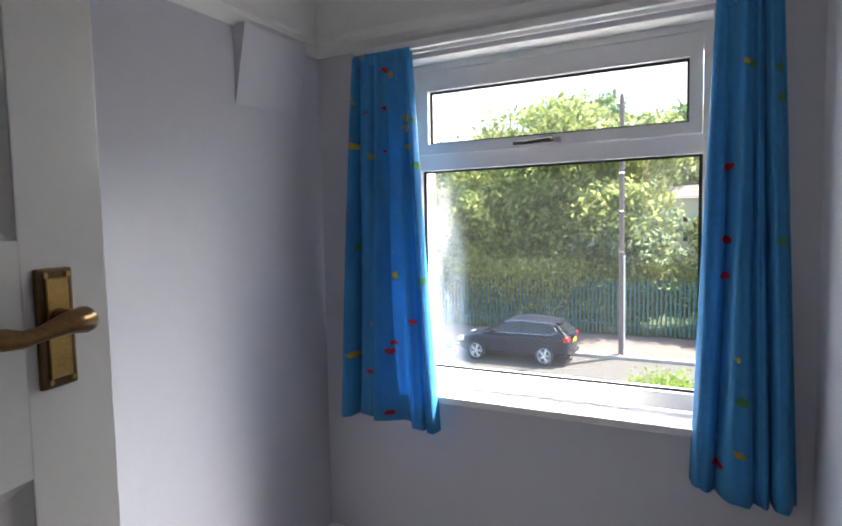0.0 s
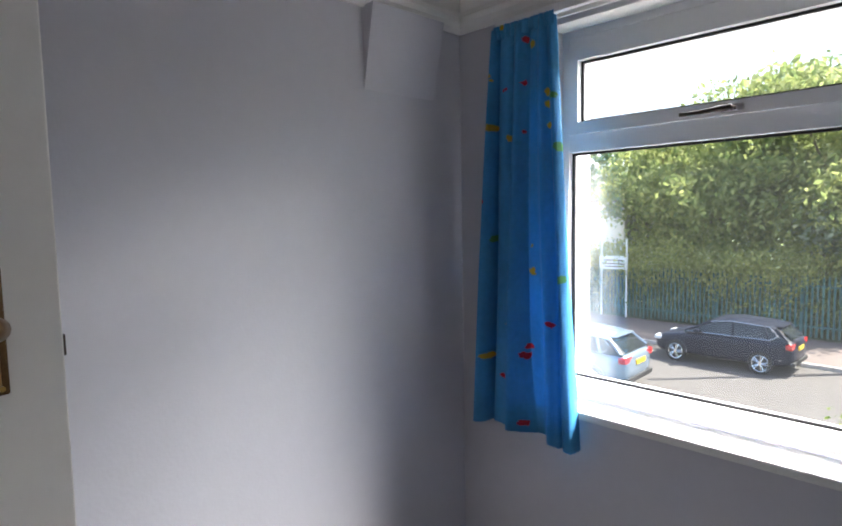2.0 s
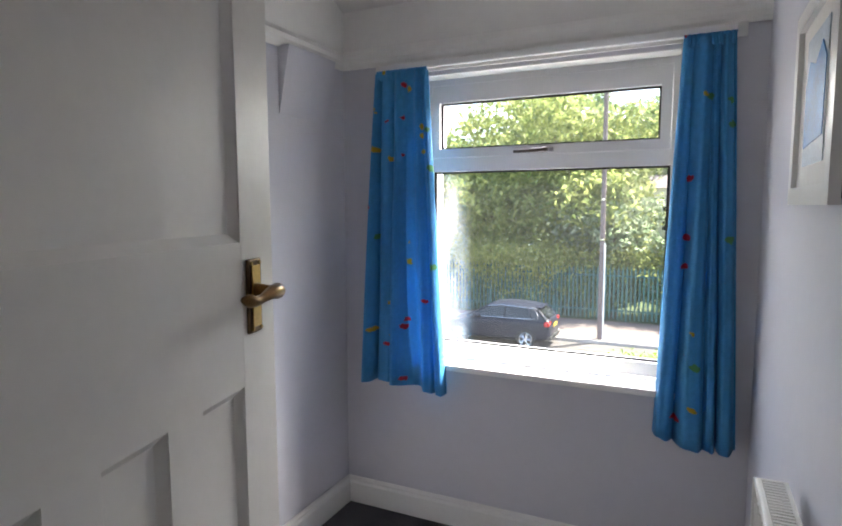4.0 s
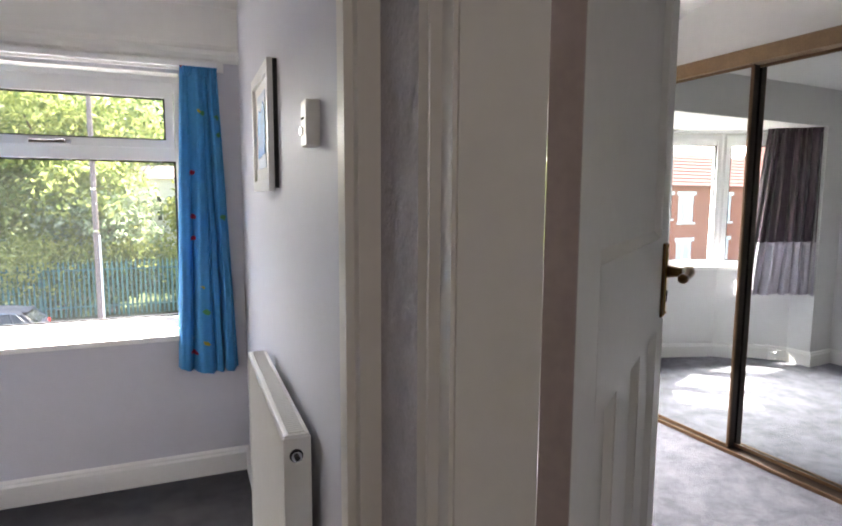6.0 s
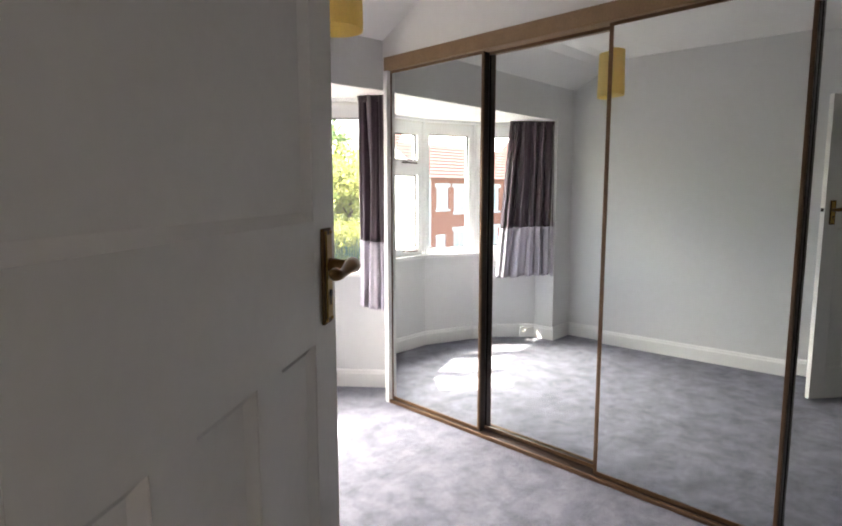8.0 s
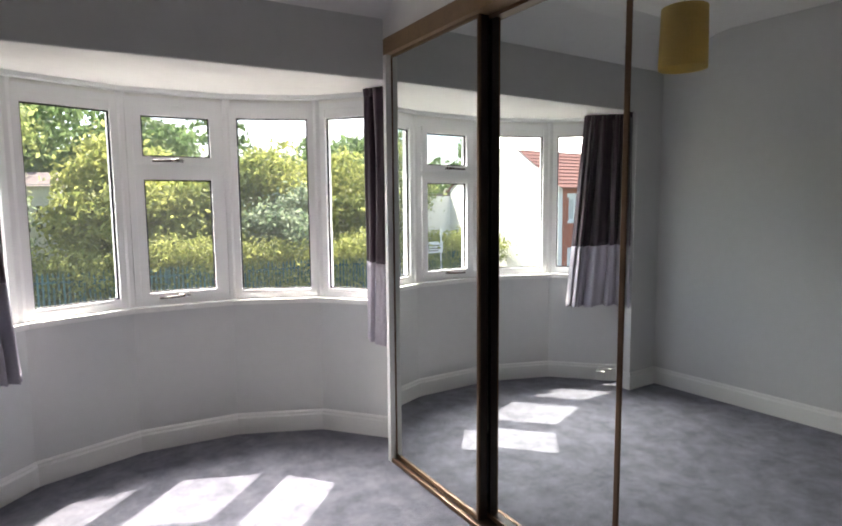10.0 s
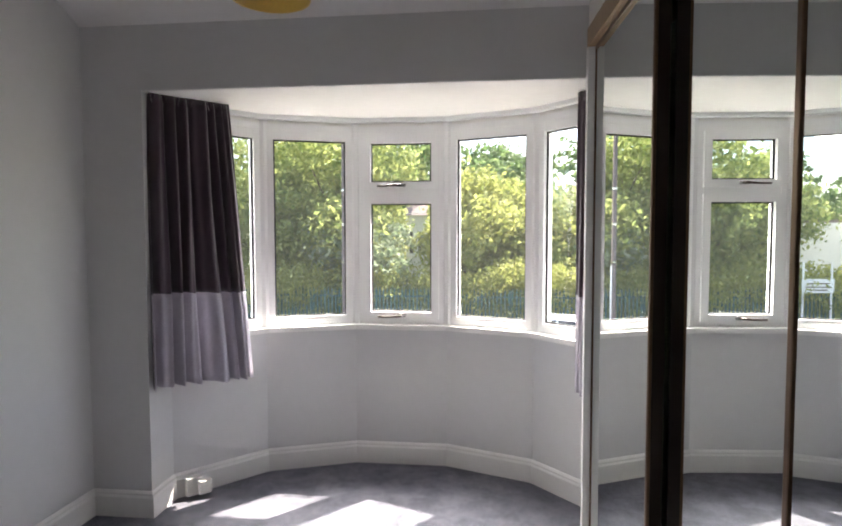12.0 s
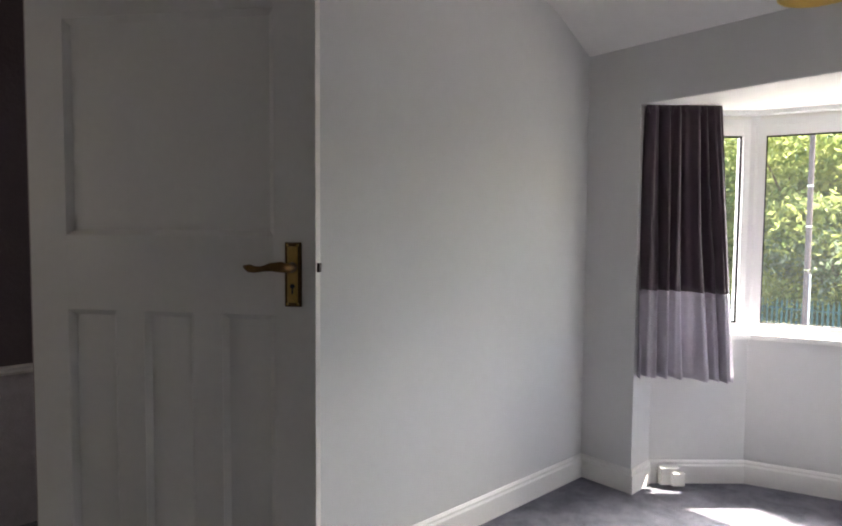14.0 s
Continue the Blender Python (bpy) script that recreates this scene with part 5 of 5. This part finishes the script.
# ---- cars ----
def car(label, paint, m, estate=True):
    """A hatchback: nose towards -x, wheels on the road at local z 0."""
    c = thing("car", label, "car", m, group="parked cars")
    L, W = 4.3, 0.885
    # stations: x, underside, shoulder height, half width at shoulder
    st = [(-2.15, 0.38, 0.62, 0.62), (-2.05, 0.24, 0.72, 0.76), (-1.75, 0.20, 0.82, 0.85), (-1.2, 0.20, 0.92, W), (-0.6, 0.20, 0.97, W), (0.3, 0.20, 0.98, W), (1.2, 0.20, 1.00, W), (1.8, 0.22, 1.02, 0.86), (2.05, 0.28, 1.0, 0.80), (2.15, 0.42, 0.92, 0.70)]
    bm = bmesh.new()
    rings = []
    for x, z0, z1, w in st:
        h = z1 - z0
        half = [(w * 0.80, z0), (w * 0.97, z0 + 0.08), (w * 1.0, z0 + 0.35 * h), (w * 0.985, z0 + 0.62 * h), (w * 1.0, z0 + 0.72 * h), (w * 0.95, z0 + 0.95 * h), (w * 0.86, z1)]
        rings.append([bm.verts.new((x, y, z)) for y, z in half] + [bm.verts.new((x, -y, z)) for y, z in half[::-1]])
    for a, b in zip(rings, rings[1:]):
        k = len(a)
        for i in range(k):
            bm.faces.new((a[i], a[(i + 1) % k], b[(i + 1) % k], b[i]))
    bm.faces.new(rings[0][::-1]), bm.faces.new(rings[-1])
    body = part("body", bm, paint, c, smooth=True)
    md = body.modifiers.new("round", "SUBSURF")
    md.levels = md.render_levels = 1
    # greenhouse
    gs = [(-1.05, 0.95, 0.76), (-0.25, 1.36, 0.63), (0.35, 1.43, 0.62), (1.2, 1.40, 0.60), (1.62, 1.33, 0.57), (2.02, 1.02, 0.70)]
    bm = bmesh.new()
    rr = []
    for x, z, w in gs:
        rr.append([bm.verts.new(p) for p in ((x, 0.80, 0.96), (x, w + 0.06, z - 0.06), (x, w * 0.9, z), (x, -w * 0.9, z), (x, -w - 0.06, z - 0.06), (x, -0.80, 0.96))])
    for a, b in zip(rr, rr[1:]):
        for i in range(5):
            bm.faces.new((a[i], a[i + 1], b[i + 1], b[i]))
    bm.faces.new(rr[0][::-1]), bm.faces.new(rr[-1])
    part("cabin_glass", bm, CARGLASS, c, "dark tinted windows")
    bm = bmesh.new()
    ro = []
    for x, z, w in gs[1:5]:
        ro.append([bm.verts.new(p) for p in ((x, w + 0.055, z - 0.035), (x, w * 0.9, z + 0.012), (x, -w * 0.9, z + 0.012), (x, -w - 0.055, z - 0.035))])
    for a, b in zip(ro, ro[1:]):
        for i in range(3):
            bm.faces.new((a[i], a[i + 1], b[i + 1], b[i]))
    part("roof_panel", bm, paint, c, smooth=True)
    for s in (-1, 1):
        for pts in ([(-1.08, 0.80, 0.97), (-0.25, 0.70, 1.34)], [(0.42, 0.81, 0.97), (0.40, 0.69, 1.38)], [(1.45, 0.80, 0.98), (1.30, 0.68, 1.36)], [(1.98, 0.77, 1.0), (1.62, 0.63, 1.31)]):
            bm = bmesh.new()
            tube(bm, [(x, s * y, z) for x, y, z in pts], 0.035, 6)
            part("pillar", bm, paint, c)
        bm = bmesh.new()
        tube(bm, [(x, s * y, z) for x, y, z in ((-1.0, 0.815, 0.985), (0.3, 0.825, 0.99), (1.5, 0.815, 1.0), (1.72, 0.76, 1.12), (1.45, 0.665, 1.34), (0.35, 0.69, 1.40), (-0.25, 0.70, 1.335), (-1.0, 0.80, 0.985))], 0.012, 6)
        part("window_trim", bm, CHROME, c, "bright window surround")
        bm = bmesh.new()
        box(bm, -0.72, -0.55, min(s * 0.86, s * 1.02), max(s * 0.86, s * 1.02), 0.98, 1.10)
        rounded(bm, 0.03)
        part("door_mirror", bm, paint, c)
        for x0 in (-0.15, 0.95):
            bm = bmesh.new()
            box(bm, x0, x0 + 0.2, min(s * 0.86, s * 0.895), max(s * 0.86, s * 0.895), 0.82, 0.85)
            part("door_handle", bm, paint, c)
        bm = bmesh.new()
        box(bm, 1.93, 2.12, min(s * 0.42, s * 0.83), max(s * 0.42, s * 0.83), 0.78, 0.93)
        rounded(bm, 0.03)
        part("tail_light", bm, REDLENS, c, "red tail light")
        bm = bmesh.new()
        box(bm, -2.12, -1.86, min(s * 0.45, s * 0.80), max(s * 0.45, s * 0.80), 0.60, 0.72)
        rounded(bm, 0.03)
        part("headlight", bm, CLEARLENS, c, "clear headlight")
        for x in (-1.33, 1.27):
            wh = new("wheel")
            wh.parent, wh.location = c, (x, s * 0.80, 0.32)
            turn = Matrix.Rotation(math.pi / 2, 4, "X")
            bm = bmesh.new()
            got = bmesh.ops.create_cone(bm, cap_ends=False, segments=28, radius1=0.32, radius2=0.32, depth=0.21)
            turned(bm, got["verts"], turn)
            ed = [q for q in bm.edges if q.is_boundary]
            ex = bmesh.ops.extrude_edge_only(bm, edges=ed)
            for q in [g for g in ex["geom"] if isinstance(g, bmesh.types.BMVert)]:
                q.co.x *= 0.72
                q.co.z *= 0.72
            part("tyre", bm, RUBBER, wh)
            bm = bmesh.new()
            cylinder(bm, 0.05, -0.02, 0.02, turn, 14)
            for k in range(5):
                for dk in (-0.13, 0.13):
                    a = 2 * math.pi * k / 5 + dk
                    tube(bm, [(0.03 * math.cos(a), 0, 0.03 * math.sin(a)), (0.225 * math.cos(a + dk * 0.4), 0, 0.225 * math.sin(a + dk * 0.4))], [0.022, 0.016], 6)
            bmesh.ops.translate(bm, verts=bm.verts, vec=(0, s * 0.09, 0))
            part("spokes", bm, CHROME, wh)
            bm = bmesh.new()
            tube(bm, [(0.232 * math.cos(2 * math.pi * k / 24), s * 0.095, 0.232 * math.sin(2 * math.pi * k / 24)) for k in range(25)], 0.016, 6)
            part("rim", bm, CHROME, wh)
            bm = bmesh.new()
            cylinder(bm, 0.22, -0.02, 0.02, turn, 20)
            part("hub_shadow_plate", bm, RUBBER, wh)
            bm = bmesh.new()
            n = 16
            tube(bm, [(0.36 * math.cos(math.pi * k / n), s * 0.085, 0.36 * math.sin(math.pi * k / n)) for k in range(n + 1)], 0.022, 6)
            part("arch_lip", bm, paint, wh)
            bm = bmesh.new()
            cylinder(bm, 0.345, -0.02, 0.02, Matrix.Translation((0, s * 0.072, 0)) @ turn, 28)
            part("arch_liner", bm, GASKET, wh)
    bm = bmesh.new()
    box(bm, 2.13, 2.165, -0.26, 0.26, 0.70, 0.81)
    part("number_plate", bm, YELLOWPLATE, c, "yellow rear number plate")
    bm = bmesh.new()
    box(bm, 1.98, 2.17, -0.72, 0.72, 0.30, 0.42)
    rounded(bm, 0.03)
    part("rear_bumper", bm, GASKET, c)
    bm = bmesh.new()
    box(bm, 1.52, 1.76, -0.52, 0.52, 1.335, 1.365)
    rounded(bm, 0.01)
    part("spoiler", bm, paint, c)
    return c


car("navy hatchback with bright window trim parked at the far kerb", NAVY, Matrix.Translation((-5.78, 18.6, GZ)) @ Matrix.Diagonal((0.86, 0.92, 0.95, 1)))
car("silver-blue hatchback parked on the near side of the street", SILVERBLUE, Matrix.Translation((-8.55, 14.3, GZ)) @ Matrix.Rotation(radians(3), 4, "Z"))
car("tall pale silver people carrier parked at the far kerb", PALECAR, Matrix.Translation((4.1, 18.5, GZ)) @ Matrix.Diagonal((0.92, 0.95, 1.25, 1)))
